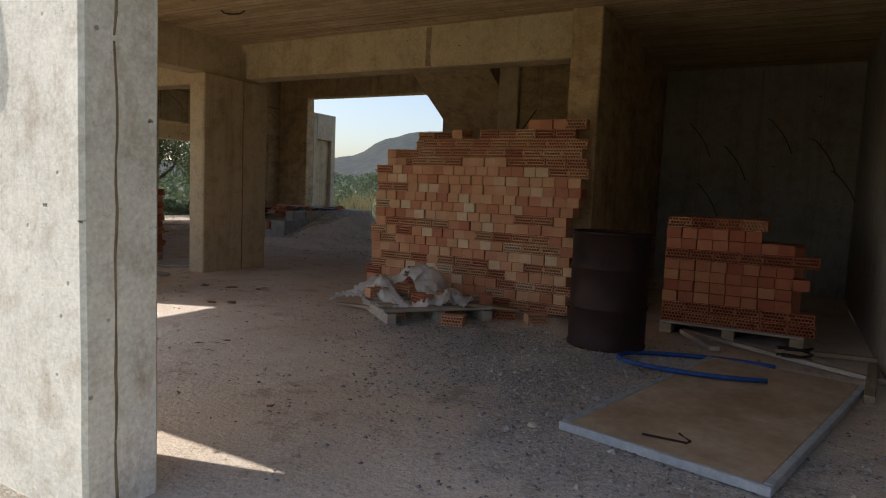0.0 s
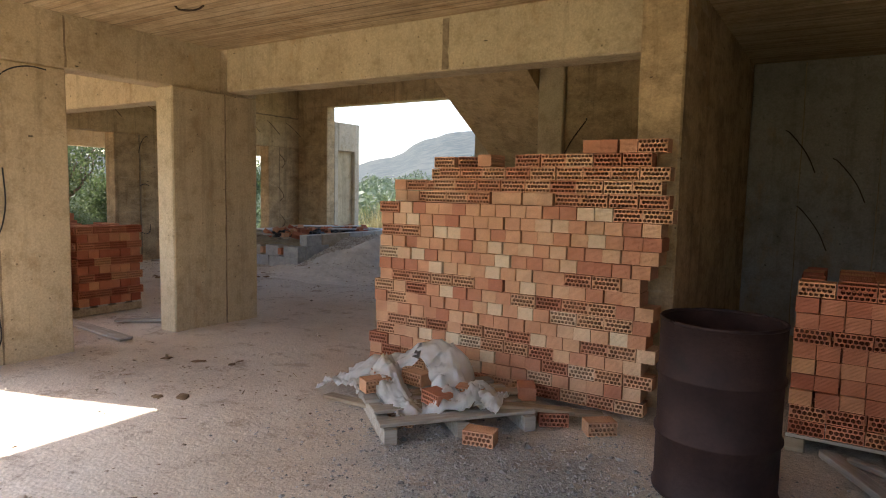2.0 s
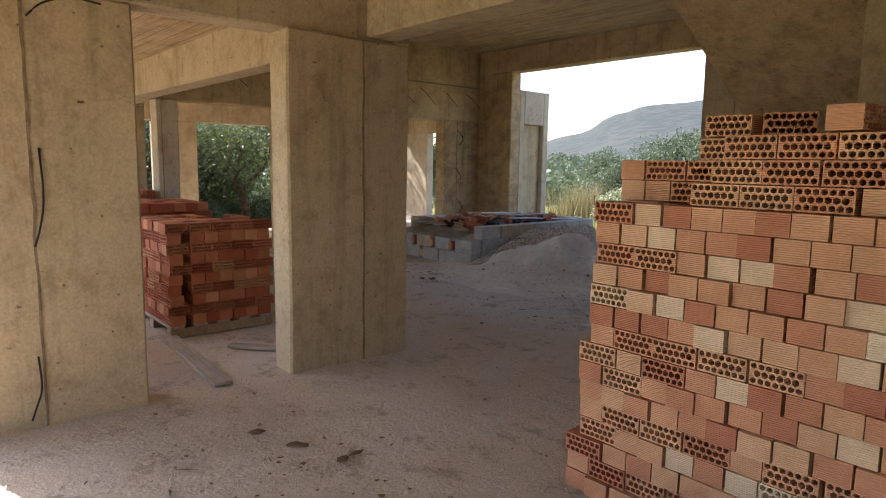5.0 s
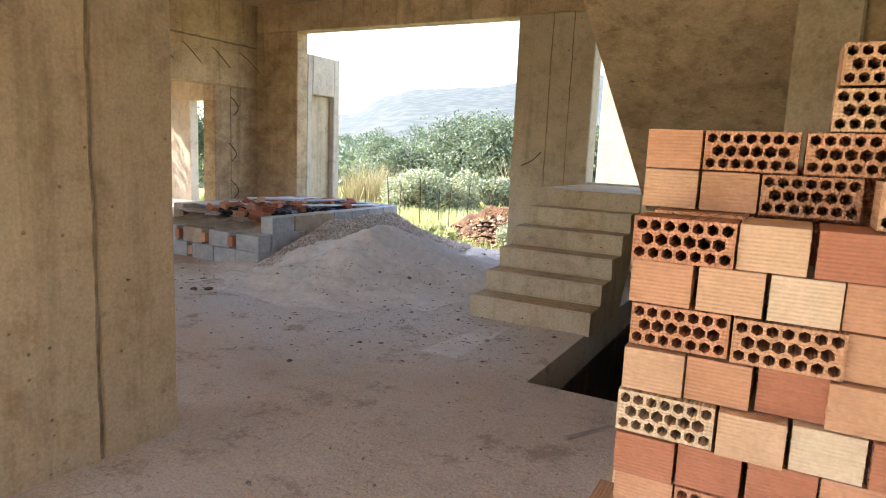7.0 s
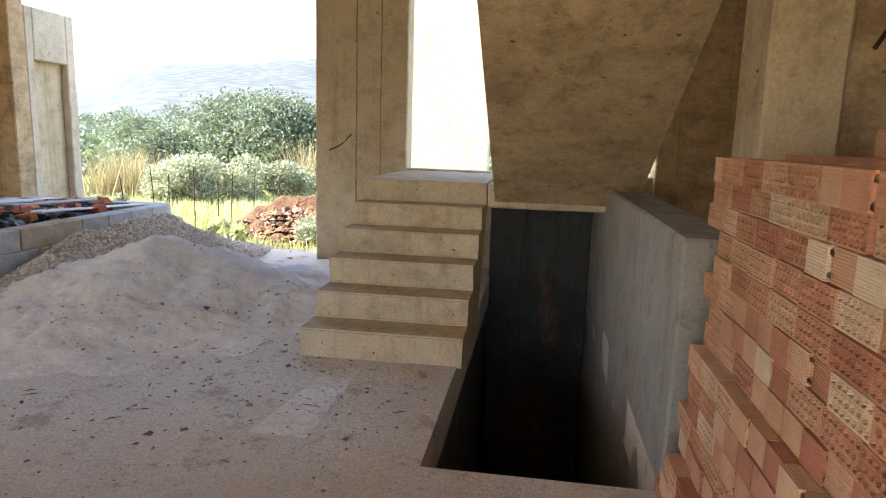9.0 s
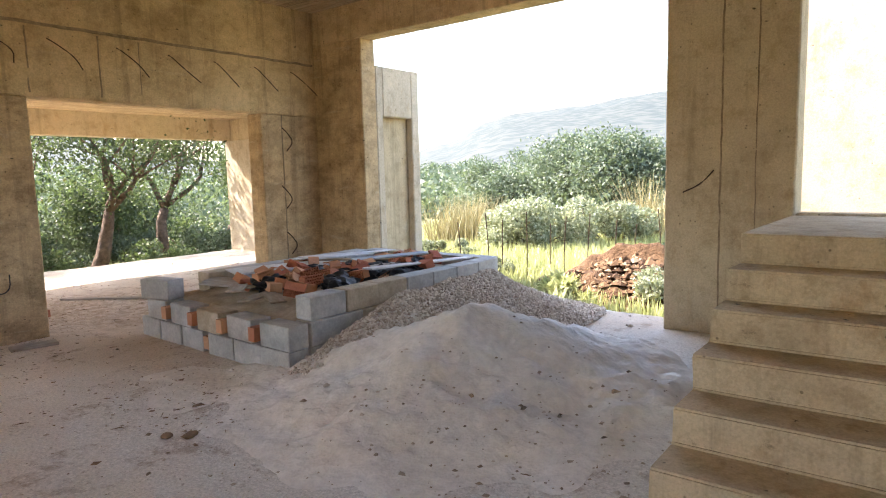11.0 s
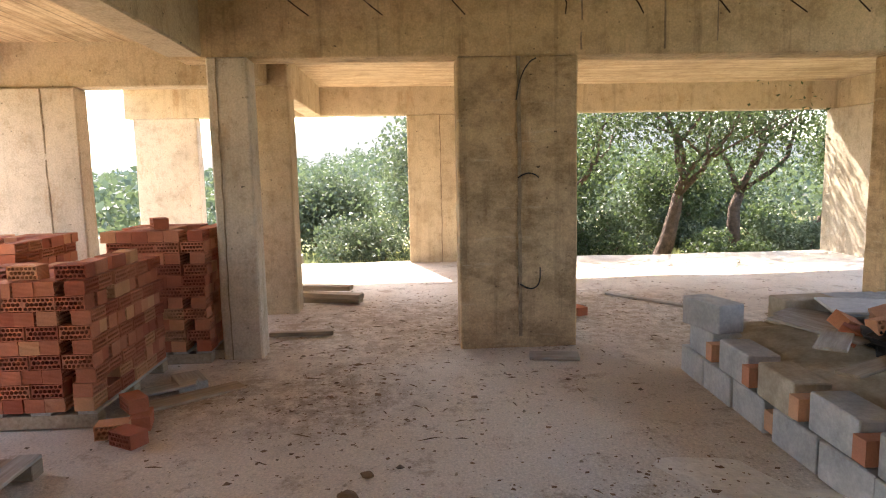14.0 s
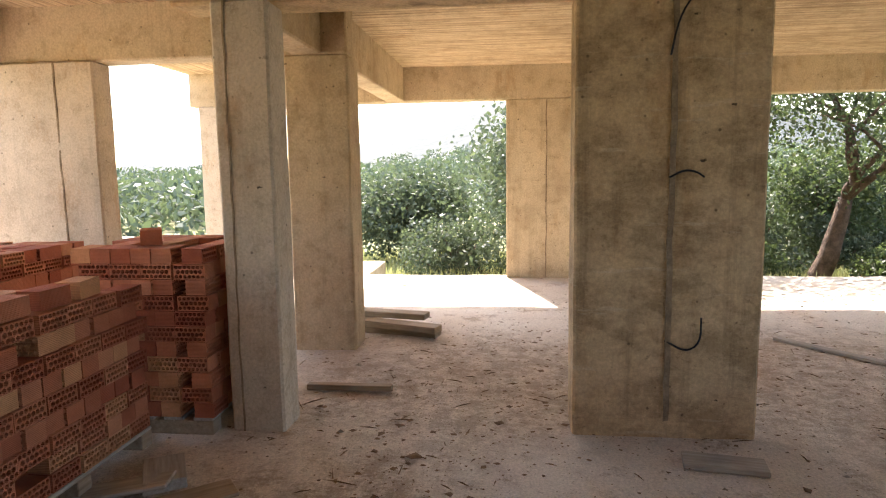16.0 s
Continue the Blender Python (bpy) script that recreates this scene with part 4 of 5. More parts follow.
    for x, y, z, rz, l, w, mat in ((-10.85, 11.2, 0.60, 70, 1.2, 0.46, WHITE_BOARD), (-10.75, 10.45, 0.53, 20, 0.6, 0.28, WOOD_GREY), (-9.9, 10.3, 0.50, 150, 0.7, 0.14, WOOD), (-10.45, 10.3, 0.54, -40, 0.5, 0.16, WOOD_GREY), (-10.9, 12.0, 0.63, 82, 0.9, 0.3, WHITE_BOARD), (-11.05, 12.3, 0.6, 80, 1.4, 0.12, WHITE_BOARD), (-9.62, 12.1, 0.615, 88, 1.7, 0.14, WHITE_BOARD),
                                   (-10.2, 12.2, 0.64, 60, 0.9, 0.2, EDGE), (-10.9, 10.7, 0.52, 35, 0.8, 0.3, WOOD_GREY), (-10.2, 10.4, 0.48, 120, 0.8, 0.12, WOOD),
                                   (-10.5, 11.9, 0.62, 30, 0.9, 0.1, WOOD), (-10.0, 11.4, 0.6, 75, 1.0, 0.1, WOOD_GREY)):
        plank("board_scrap", x, y, z, rz, l, w, 0.018, mat, "scrap board thrown across the block bin", r.uniform(-3, 3))


def rough_heap(cx, cy, rx, ry, z0, h, seed, n=56, power=1.0, lumps=0.10):
    """A heap as one closed mound: highest in the middle, irregular at its foot."""
    bm = bmesh.new()
    grid = []
    for i in range(n + 1):
        line = []
        for j in range(n + 1):
            u, v = i / n * 2 - 1, j / n * 2 - 1
            ang = math.atan2(v, u)
            rag = 1 + 0.16 * noise.noise(Vector((math.cos(ang) * 1.4, math.sin(ang) * 1.4, seed)))
            d = math.hypot(u, v) / rag
            x, y = cx + u * rx * 1.15, cy + v * ry * 1.15
            z = max(0.0, 1 - d) ** power
            z = z0 + h * (z * (1 + lumps * noise.noise(Vector((x * 2.5, y * 2.5, seed)))) + 0.02 * noise.noise(Vector((x * 11, y * 11, seed))) * (z > 0.02))
            line.append(bm.verts.new((x, y, z - (0.03 if d > 1.0 else 0))))
        grid.append(line)
    for i in range(n):
        for j in range(n):
            bm.faces.new((grid[i][j], grid[i + 1][j], grid[i + 1][j + 1], grid[i][j + 1]))
    return bm


def clip01(v):
    return max(0.0, min(1.0, v))


def heap_z(x, y):
    """Height of the gravel ridge along the bin."""
    return (0.52 + 0.1 * noise.noise(Vector((x * 2, y * 2, 5)))) * clip01(1 - abs(x + 8.95) / 1.0) * clip01((y - 9.75) / 1.1) * clip01((13.7 - y) / 1.2)


def sand_z(x, y):
    d = math.hypot(x + 8.0, y - 10.75) / (1.85 + 0.45 * noise.noise(Vector((math.atan2(y - 10.75, x + 8.0), 2.0, 1.0))) + 0.35 * noise.noise(Vector((x * 2.2, y * 2.2, 6))))
    base = 0.60 * clip01(1 - d) ** 1.2
    return base * (1 + 0.22 * noise.noise(Vector((x * 1.7, y * 1.7, 3)))) + (0.045 * noise.noise(Vector((x * 5, y * 5, 1))) + 0.028 * noise.noise(Vector((x * 13, y * 13, 1)))) * clip01(base * 12) - 0.012


def field_mesh(fn, x0, x1, y0, y1, step):
    bm = bmesh.new()
    nx, ny = int((x1 - x0) / step), int((y1 - y0) / step)
    grid = [[bm.verts.new((x0 + i * step, y0 + j * step, fn(x0 + i * step, y0 + j * step))) for j in range(ny + 1)] for i in range(nx + 1)]
    for i in range(nx):
        for j in range(ny):
            bm.faces.new((grid[i][j], grid[i + 1][j], grid[i + 1][j + 1], grid[i][j + 1]))
    return bm


build_bin()
thing("sand_heap", field_mesh(sand_z, -10.3, -5.7, 8.4, 13.0, 0.035), SAND, "broad heap of pale grey sand on the floor", "sand heap", kind="stuff", smooth=True)
thing("gravel_heap_bed", field_mesh(lambda x, y: heap_z(x, y) - 0.03, -9.17, -7.8, 9.7, 13.6, 0.06), SAND, "bed of the gravel heap against the block bin", "gravel heap", kind="stuff", smooth=True)


# ---- scattered stones, leaves and grit ----
def scatter(name, pts, sizes, mat, label, category, flat=0.6, seed=1):
    """Many small stones in one mesh: each an uneven octahedron."""
    r = np.random.RandomState(seed)
    n = len(pts)
    base = np.array([(1, 0, 0), (0, 1, 0), (-1, 0, 0), (0, -1, 0), (0, 0, 1), (0, 0, -0.6)], float)
    v = base[None] * (1 + r.uniform(-0.35, 0.35, (n, 6, 1))) + r.uniform(-0.25, 0.25, (n, 6, 3))
    v[:, :, 2] *= flat
    a = r.uniform(0, 6.28, n)
    c, s = np.cos(a)[:, None], np.sin(a)[:, None]
    x, y = v[:, :, 0] * c - v[:, :, 1] * s, v[:, :, 0] * s + v[:, :, 1] * c
    v = np.stack([x, y, v[:, :, 2]], 2) * np.array(sizes)[:, None, None] + np.array(pts)[:, None, :]
    tri = np.array([(0, 1, 4), (1, 2, 4), (2, 3, 4), (3, 0, 4), (1, 0, 5), (2, 1, 5), (3, 2, 5), (0, 3, 5)])
    faces = (tri[None] + (np.arange(n) * 6)[:, None, None]).reshape(-1, 3)
    me = bpy.data.meshes.new(name)
    me.from_pydata(v.reshape(-1, 3).tolist(), [], faces.tolist())
    me.materials.append(mat)
    return tagged(new(name, me), label, category, kind="stuff")


nr = np.random.RandomState(4)


def floor_points(n, cx, cy, sx, sy, z=0.004):
    return np.stack([nr.normal(cx, sx, n), nr.normal(cy, sy, n), np.full(n, z)], 1)


def on_floor(p):
    ok = (p[:, 0] > -17.5) & (p[:, 0] < 0.5) & (p[:, 1] > 1.3) & (p[:, 1] < 15) & ~((p[:, 0] > -5.15) & (p[:, 0] < -3.6) & (p[:, 1] > 8.1))
    return p[ok]


p = on_floor(np.concatenate([floor_points(6500, -1.55, 4.0, 0.55, 0.55), floor_points(3600, -0.5, 3.1, 0.6, 0.7), floor_points(1500, -2.6, 4.5, 0.5, 0.35)]))
scatter("gravel_patch", p, nr.gamma(2.0, 0.0022, len(p)) + 0.003, GRAVEL, "patch of grey crushed stone on the dirt floor", "gravel", seed=2)
p = on_floor(np.stack([nr.uniform(-17, 0.5, 5200), nr.uniform(1.4, 14, 5200), np.full(5200, 0.003)], 1))
scatter("pebbles", p, nr.gamma(1.5, 0.0036, len(p)) + 0.002, PEBBLE, "scattered pebbles and crumbs of mortar on the floor", "pebbles", seed=3)
LITTER = ((600, -11.3, 7.3, 0.7, 0.45), (1700, -13.2, 8.0, 1.1, 1.0), (1300, -13.8, 10.2, 0.9, 1.2), (450, -9.6, 9.2, 0.9, 0.35), (220, -4.8, 4.7, 0.6, 0.35), (160, -3.1, 2.6, 0.6, 0.5), (300, -6.3, 8.9, 0.8, 0.6), (180, -10.6, 7.9, 1.2, 0.7))
p = on_floor(np.concatenate([floor_points(*row) for row in LITTER]))
scatter("dead_leaves", p, nr.gamma(1.3, 0.0042, len(p)) + 0.002, LITTER_DARK, "dry dark leaves and crumbs strewn on the floor", "leaves", flat=0.18, seed=4)


def twigs(n, seed):
    """Thin dry twigs lying on the floor, each a slim three-sided sliver."""
    r = np.random.RandomState(seed)
    pick = r.choice(len(p), n)
    a, ln = r.uniform(0, 6.28, n), r.gamma(2.0, 0.016, n) + 0.01
    d = np.stack([np.cos(a), np.sin(a), np.zeros(n)], 1)
    side = np.stack([-np.sin(a), np.cos(a), np.zeros(n)], 1) * 0.004
    c = p[pick] + np.stack([r.normal(0, 0.2, n), r.normal(0, 0.2, n), np.full(n, 0.002)], 1)
    v = np.stack([c - d * ln[:, None] + side, c - d * ln[:, None] - side, c + d * ln[:, None], c + np.array([0, 0, 0.007])], 1)
    tri = np.array([(0, 1, 3), (1, 2, 3), (2, 0, 3), (0, 2, 1)])
    me = bpy.data.meshes.new("twigs")
    me.from_pydata(v.reshape(-1, 3).tolist(), [], (tri[None] + (np.arange(n) * 4)[:, None, None]).reshape(-1, 3).tolist())
    me.materials.append(LITTER_DARK)
    tagged(new("twigs", me), "dry brown twigs strewn on the dirt floor", "twigs", kind="stuff")


twigs(260, 14)
pts = []
while len(pts) < 11000:
    x, y = nr.uniform(-9.16, -7.5), nr.uniform(9.75, 13.6)
    g, sd = heap_z(x, y), sand_z(x, y)
    if g > 0.015 and g + 0.03 > sd:
        pts.append((x, y, max(g, sd) + nr.uniform(-0.012, 0.012)))
pts = np.array(pts)
scatter("gravel_heap", pts, nr.uniform(0.011, 0.027, len(pts)), GRAVEL_WARM, "heap of pale crushed stone against the block bin", "gravel heap", flat=0.8, seed=6)


p = np.stack([nr.normal(-6.9, 0.8, 500), nr.normal(9.7, 0.7, 500), np.zeros(500)], 1)
p[:, 2] = [max(0.003, sand_z(a, b) + 0.004) for a, b, _ in p]
scatter("mortar_crumbs", on_floor(p)[:420], nr.gamma(1.4, 0.0045, len(on_floor(p)[:420])) + 0.003, PEBBLE, "crumbs of mortar and stone round the sand heap", "crumbs", seed=15)


def lump(name, x, y, sx, sy, sz, mat, label, category, seed):
    bm = bmesh.new()
    bmesh.ops.create_icosphere(bm, subdivisions=2, radius=1.0)
    for v in bm.verts:
        q = v.co.copy()
        v.co = Vector((q.x * sx, q.y * sy, max(q.z, -0.4) * sz * 0.7)) * 0.75 * (1 + 0.35 * noise.noise(q * 1.6 + Vector((seed, 0, 0))))
    ob = thing(name, bm, mat, label, category, "lumps on the floor")
    ob.matrix_basis = pose(x, y, sz * 0.2, 0, 0, seed * 37)


for i, (x, y, sx, sy, sz, mat) in enumerate(((-9.2, 7.75, 0.16, 0.09, 0.05, BLOCK_GREY), (-9.99, 7.62, 0.07, 0.05, 0.04, LITTER_DARK), (-8.79, 8.79, 0.09, 0.05, 0.03, LITTER_DARK),
                                             (-4.6, 4.25, 0.09, 0.06, 0.02, LITTER_DARK), (-4.75, 4.15, 0.06, 0.05, 0.02, LITTER_DARK), (-5.3, 4.9, 0.09, 0.05, 0.015, LITTER_DARK),
                                             (-5.6, 4.8, 0.06, 0.05, 0.015, LITTER_DARK), (-5.0, 5.0, 0.05, 0.04, 0.015, LITTER_DARK), (-1.05, 2.9, 0.03, 0.03, 0.03, PEBBLE),
                                             (-2.0, 2.9, 0.035, 0.03, 0.025, PEBBLE), (-10.2, 7.7, 0.05, 0.04, 0.03, LITTER_DARK), (-8.9, 8.7, 0.05, 0.06, 0.03, LITTER_DARK),
                                             (-5.7, 8.9, 0.04, 0.03, 0.02, BLOCK_GREY), (-3.9, 2.9, 0.05, 0.04, 0.04, PEBBLE), (-17.2, 6.6, 0.16, 0.1, 0.05, BLOCK_GREY))):
    lump("floor_lump", x, y, sx, sy, sz, mat, "lump of mortar or dead leaves on the floor", "lump", i + 1)


# ---- rebar hooks, wires and shutter seams on the concrete ----
def rod(name, pts, r, mat, label):
    bm = bmesh.new()
    for _ in range(2):
        out = [pts[0]]
        for a, b in zip(pts, pts[1:]):
            a, b = Vector(a), Vector(b)
            out += [tuple(a * 0.75 + b * 0.25), tuple(a * 0.25 + b * 0.75)]
        pts = out + [pts[-1]]
    tube(bm, pts, r, 6)
    return thing(name, bm, mat, label, "iron rod", "rods in the concrete", smooth=True)


rr = random.Random(8)
for y in (6.9, 7.5, 8.2, 9.0, 9.6, 10.3, 10.9, 11.5, 12.1, 12.7):
    rod("wall_rebar", [(-12.44, y, 3.05), (-12.40, y + 0.02, 3.03), (-12.30, y + rr.uniform(0.1, 0.25), 2.88), (-12.26, y + rr.uniform(0.2, 0.32), 2.74)], 0.006, IRON, "thin bent rebar sticking out of the beam")
for hook in (((8.86, 2.1), (8.89, 2.28), (8.96, 2.40), (9.02, 2.43)), ((8.87, 1.46), (8.94, 1.50), (9.0, 1.49), (9.04, 1.46)), ((8.87, 0.56), (8.98, 0.50), (9.05, 0.56), (9.05, 0.70))):
    rod("column_wire", [(-12.445 + 0.02 * min(i, 2), y, z) for i, (y, z) in enumerate(hook)], 0.006, PLASTIC_BLACK, "short black wire end on the stained column")
for z, y in ((2.1, 12.5), (1.3, 12.45), (0.65, 12.5)):
    rod("column_wire", [(-12.44, y, z + 0.18), (-12.38, y + 0.05, z + 0.1), (-12.38, y + 0.14, z - 0.02), (-12.42, y + 0.05, z - 0.14)], 0.007, IRON, "bent wire on the corner column")
for z0, z1, y in ((1.05, 1.6, 3.95), (0.05, 0.42, 3.88)):
    rod("column_wire", [(-6.44, y, z1), (-6.42, y + 0.01, (z0 + z1) / 2), (-6.42, y - 0.02, z0 + 0.1), (-6.44, y - 0.05, z0)], 0.006, PLASTIC_BLACK, "thin dark wire hanging on the column")
rod("column_wire", [(-6.44, 3.93, 2.3), (-6.40, 4.0, 2.38), (-6.40, 4.15, 2.43), (-6.43, 4.3, 2.42)], 0.006, PLASTIC_BLACK, "thin dark wire hanging on the column")
rod("pier_rebar", [(-6.85, 12.99, 1.55), (-6.95, 12.93, 1.42), (-7.1, 12.9, 1.35)], 0.007, IRON, "bent rebar on the pier beside the stair")
for x, z in ((-1.35, 2.2), (-0.9, 1.9), (-0.4, 2.25), (0.1, 2.0), (-1.2, 1.4), (0.35, 1.6)):
    rod("wall_rebar", [(x, 9.29, z), (x + 0.05, 9.2, z - 0.03), (x + 0.22, 9.15, z - 0.25), (x + 0.3, 9.16, z - 0.45)], 0.006, IRON, "bent rebar hanging from the store wall")
for x, z in ((-3.2, 2.3), (-2.7, 2.0), (-2.35, 2.45)):
    rod("wall_rebar", [(x, 8.29, z), (x + 0.03, 8.2, z - 0.03), (x - 0.12, 8.15, z - 0.25), (x - 0.2, 8.16, z - 0.4)], 0.008, IRON, "bent rebar hanging from the stair wall")
for x, y in ((-4.4, 4.4), (-3.4, 5.0), (-5.4, 4.8), (-3.0, 3.2)):
    rod("ceiling_rebar", [(x, y, 2.925), (x + 0.05, y, 2.88), (x + 0.2, y + 0.05, 2.87), (x + 0.28, y + 0.06, 2.90)], 0.008, IRON, "bent rebar end under the ceiling")

rod("column_wire", [(-2.56, 1.195, 2.0), (-2.54, 1.17, 1.85), (-2.52, 1.16, 1.6), (-2.55, 1.17, 1.45), (-2.62, 1.18, 1.55), (-2.72, 1.19, 1.7)], 0.008, WOOD_GREY, "grey cable looped on the pale sunlit column")
SEAM = plain_mottled("dark_seam", (0.17, 0.12, 0.075), (0.38, 0.29, 0.19), 9, bump=0.8)


def seam(name, lo, hi):
    """A thin uneven ridge of mortar where two shutters met."""
    bm = box_bm(lo, hi, 0.0)
    size = Vector(hi) - Vector(lo)
    ax = max(range(3), key=lambda i: size[i])
    n = int(size[ax] / 0.08)
    for i in range(n):
        no = Vector((0, 0, 0))
        no[ax] = 1
        bmesh.ops.bisect_plane(bm, geom=bm.verts[:] + bm.edges[:] + bm.faces[:], plane_co=Vector(lo) + no * size[ax] * (i + 1) / (n + 1), plane_no=no)
    for v in bm.verts:
        d = noise.noise_vector(v.co * 6) * 0.010
        d[ax] = 0
        v.co += d
    return thing(name, bm, SEAM, "thin ridge of mortar at a shutter joint", "trim", kind="structure")


SEAMS = [((-1.963, 1.31, 0), (-1.956, 1.318, 2.45)), ((-6.452, 3.90, 0), (-6.444, 3.915, 2.45)), ((-6.382, 6.05, 0), (-6.374, 6.065, 2.45)), ((-6.452, 4.46, 2.47), (-6.444, 4.475, 2.9)), ((-12.452, 8.87, 0), (-12.442, 8.90, 2.45)),
         ((-12.452, 9.40, 2.5), (-12.444, 9.415, 3.15)), ((-12.452, 10.1, 2.5), (-12.444, 10.115, 3.15)), ((-12.452, 10.55, 2.5), (-12.444, 10.56, 3.15)), ((-12.458, 6.4, 3.17), (-12.44, 13.1, 3.2)),
         ((-3.66, 6.074, 2.49), (-3.60, 6.082, 2.9)), ((-12.452, 12.5, 0), (-12.444, 12.515, 2.45)), ((-12.358, 6.45, 0), (-12.352, 6.46, 2.45)), ((-6.80, 12.994, 0), (-6.785, 13.004, 3.45)),
         ((-6.5, 12.994, 0), (-6.49, 13.004, 3.45)), ((-17.802, 8.5, 0), (-17.794, 8.515, 2.45)), ((-14.002, 4.2, 0), (-13.994, 4.215, 2.45)), ((-1.2, 9.294, 0), (-1.19, 9.302, 2.9)),
         ((-0.5, 9.294, 0), (-0.49, 9.302, 2.9)), ((0.2, 9.294, 0), (0.21, 9.302, 2.9))]
for lo, hi in SEAMS:
    seam("trim", lo, hi)


# ---- plants and distance ----
def leaf_cloud(name, centres, radii, n, size, mat, parent=None, seed=1, squash=0.8, long=1.6):
    """Small leaves in clumps: one mesh of single quads, dense at the rim of each clump."""
    r = np.random.RandomState(seed)
    centres, radii = np.array(centres, float), np.array(radii, float)
    w = radii ** 2
    which = r.choice(len(centres), n, p=w / w.sum())
    d = r.normal(size=(n, 3))
    d /= np.linalg.norm(d, axis=1)[:, None]
    rad = radii[which] * r.uniform(0.35, 1.08, n) ** 0.6
    p = centres[which] + d * rad[:, None] * np.array([1, 1, squash])
    a = r.normal(size=(n, 3))
    a /= np.linalg.norm(a, axis=1)[:, None]
    b = np.cross(a, r.normal(size=(n, 3)))
    b /= np.linalg.norm(b, axis=1)[:, None]
    s = (size * r.uniform(0.6, 1.3, n))[:, None]
    quad = np.stack([p - a * s * long * 0.5, p + b * s * 0.4, p + a * s * long * 0.5, p - b * s * 0.4], 1)
    me = bpy.data.meshes.new(name)
    me.from_pydata(quad.reshape(-1, 3).tolist(), [], (np.arange(n * 4).reshape(-1, 4)).tolist())
    me.materials.append(mat)
    ob = new(name, me)
    ob.parent = parent
    return ob


def build_tree(x, y, z, h, spread, leaf, n, size, label, seed, low=0.0, bare=0.33, lean=0.45):
    r = random.Random(seed)
    t = tagged(new("tree"), label, "tree", "trees round the building")
    bm = bmesh.new()
    tips = []

    def limb(p, d, length, rad, depth):
        pts, rads = [p.copy()], [rad]
        n_seg = 5
        for i in range(n_seg):
            d = (d + Vector((r.uniform(-1, 1), r.uniform(-1, 1), r.uniform(-0.3, 0.6))) * 0.42).normalized()
            p = p + d * length / n_seg
            pts.append(p.copy())
            rads.append(rad * (1 - 0.45 * (i + 1) / n_seg))
            if depth >= 1 and i >= 2:
                tips.append(p.copy())
        tube(bm, pts, rads, 7 if depth < 2 else 5)
        if depth < 3:
            for c in range(3 if depth else 4):
                a = r.uniform(0, 6.28)
                nd = (d * 0.6 + Vector((math.cos(a), math.sin(a), r.uniform(0.1, 0.8))) * 0.8).normalized()
                limb(p.copy(), nd, length * r.uniform(0.6, 0.85), rads[-1] * 0.72, depth + 1)
    limb(Vector((0, 0, -0.2)), Vector((r.uniform(-lean, lean), r.uniform(-lean, lean), 1)), h * bare, h * 0.042, 0)
    ob = part("trunk", bm, BARK, t, "gnarled brown bark", smooth=True)
    for _ in range(int(10 * low)):
        a, d = r.uniform(0, 6.28), spread * 0.5 * r.uniform(0.4, 1.0)
        tips.append(Vector((math.cos(a) * d, math.sin(a) * d, h * r.uniform(0.12, 0.42))))
    rad = [spread * r.uniform(0.12, 0.26) for _ in tips]
    leaf_cloud("crown", tips, rad, n, size, leaf, t, seed)
    t.matrix_basis = pose(x, y, z)
    return t


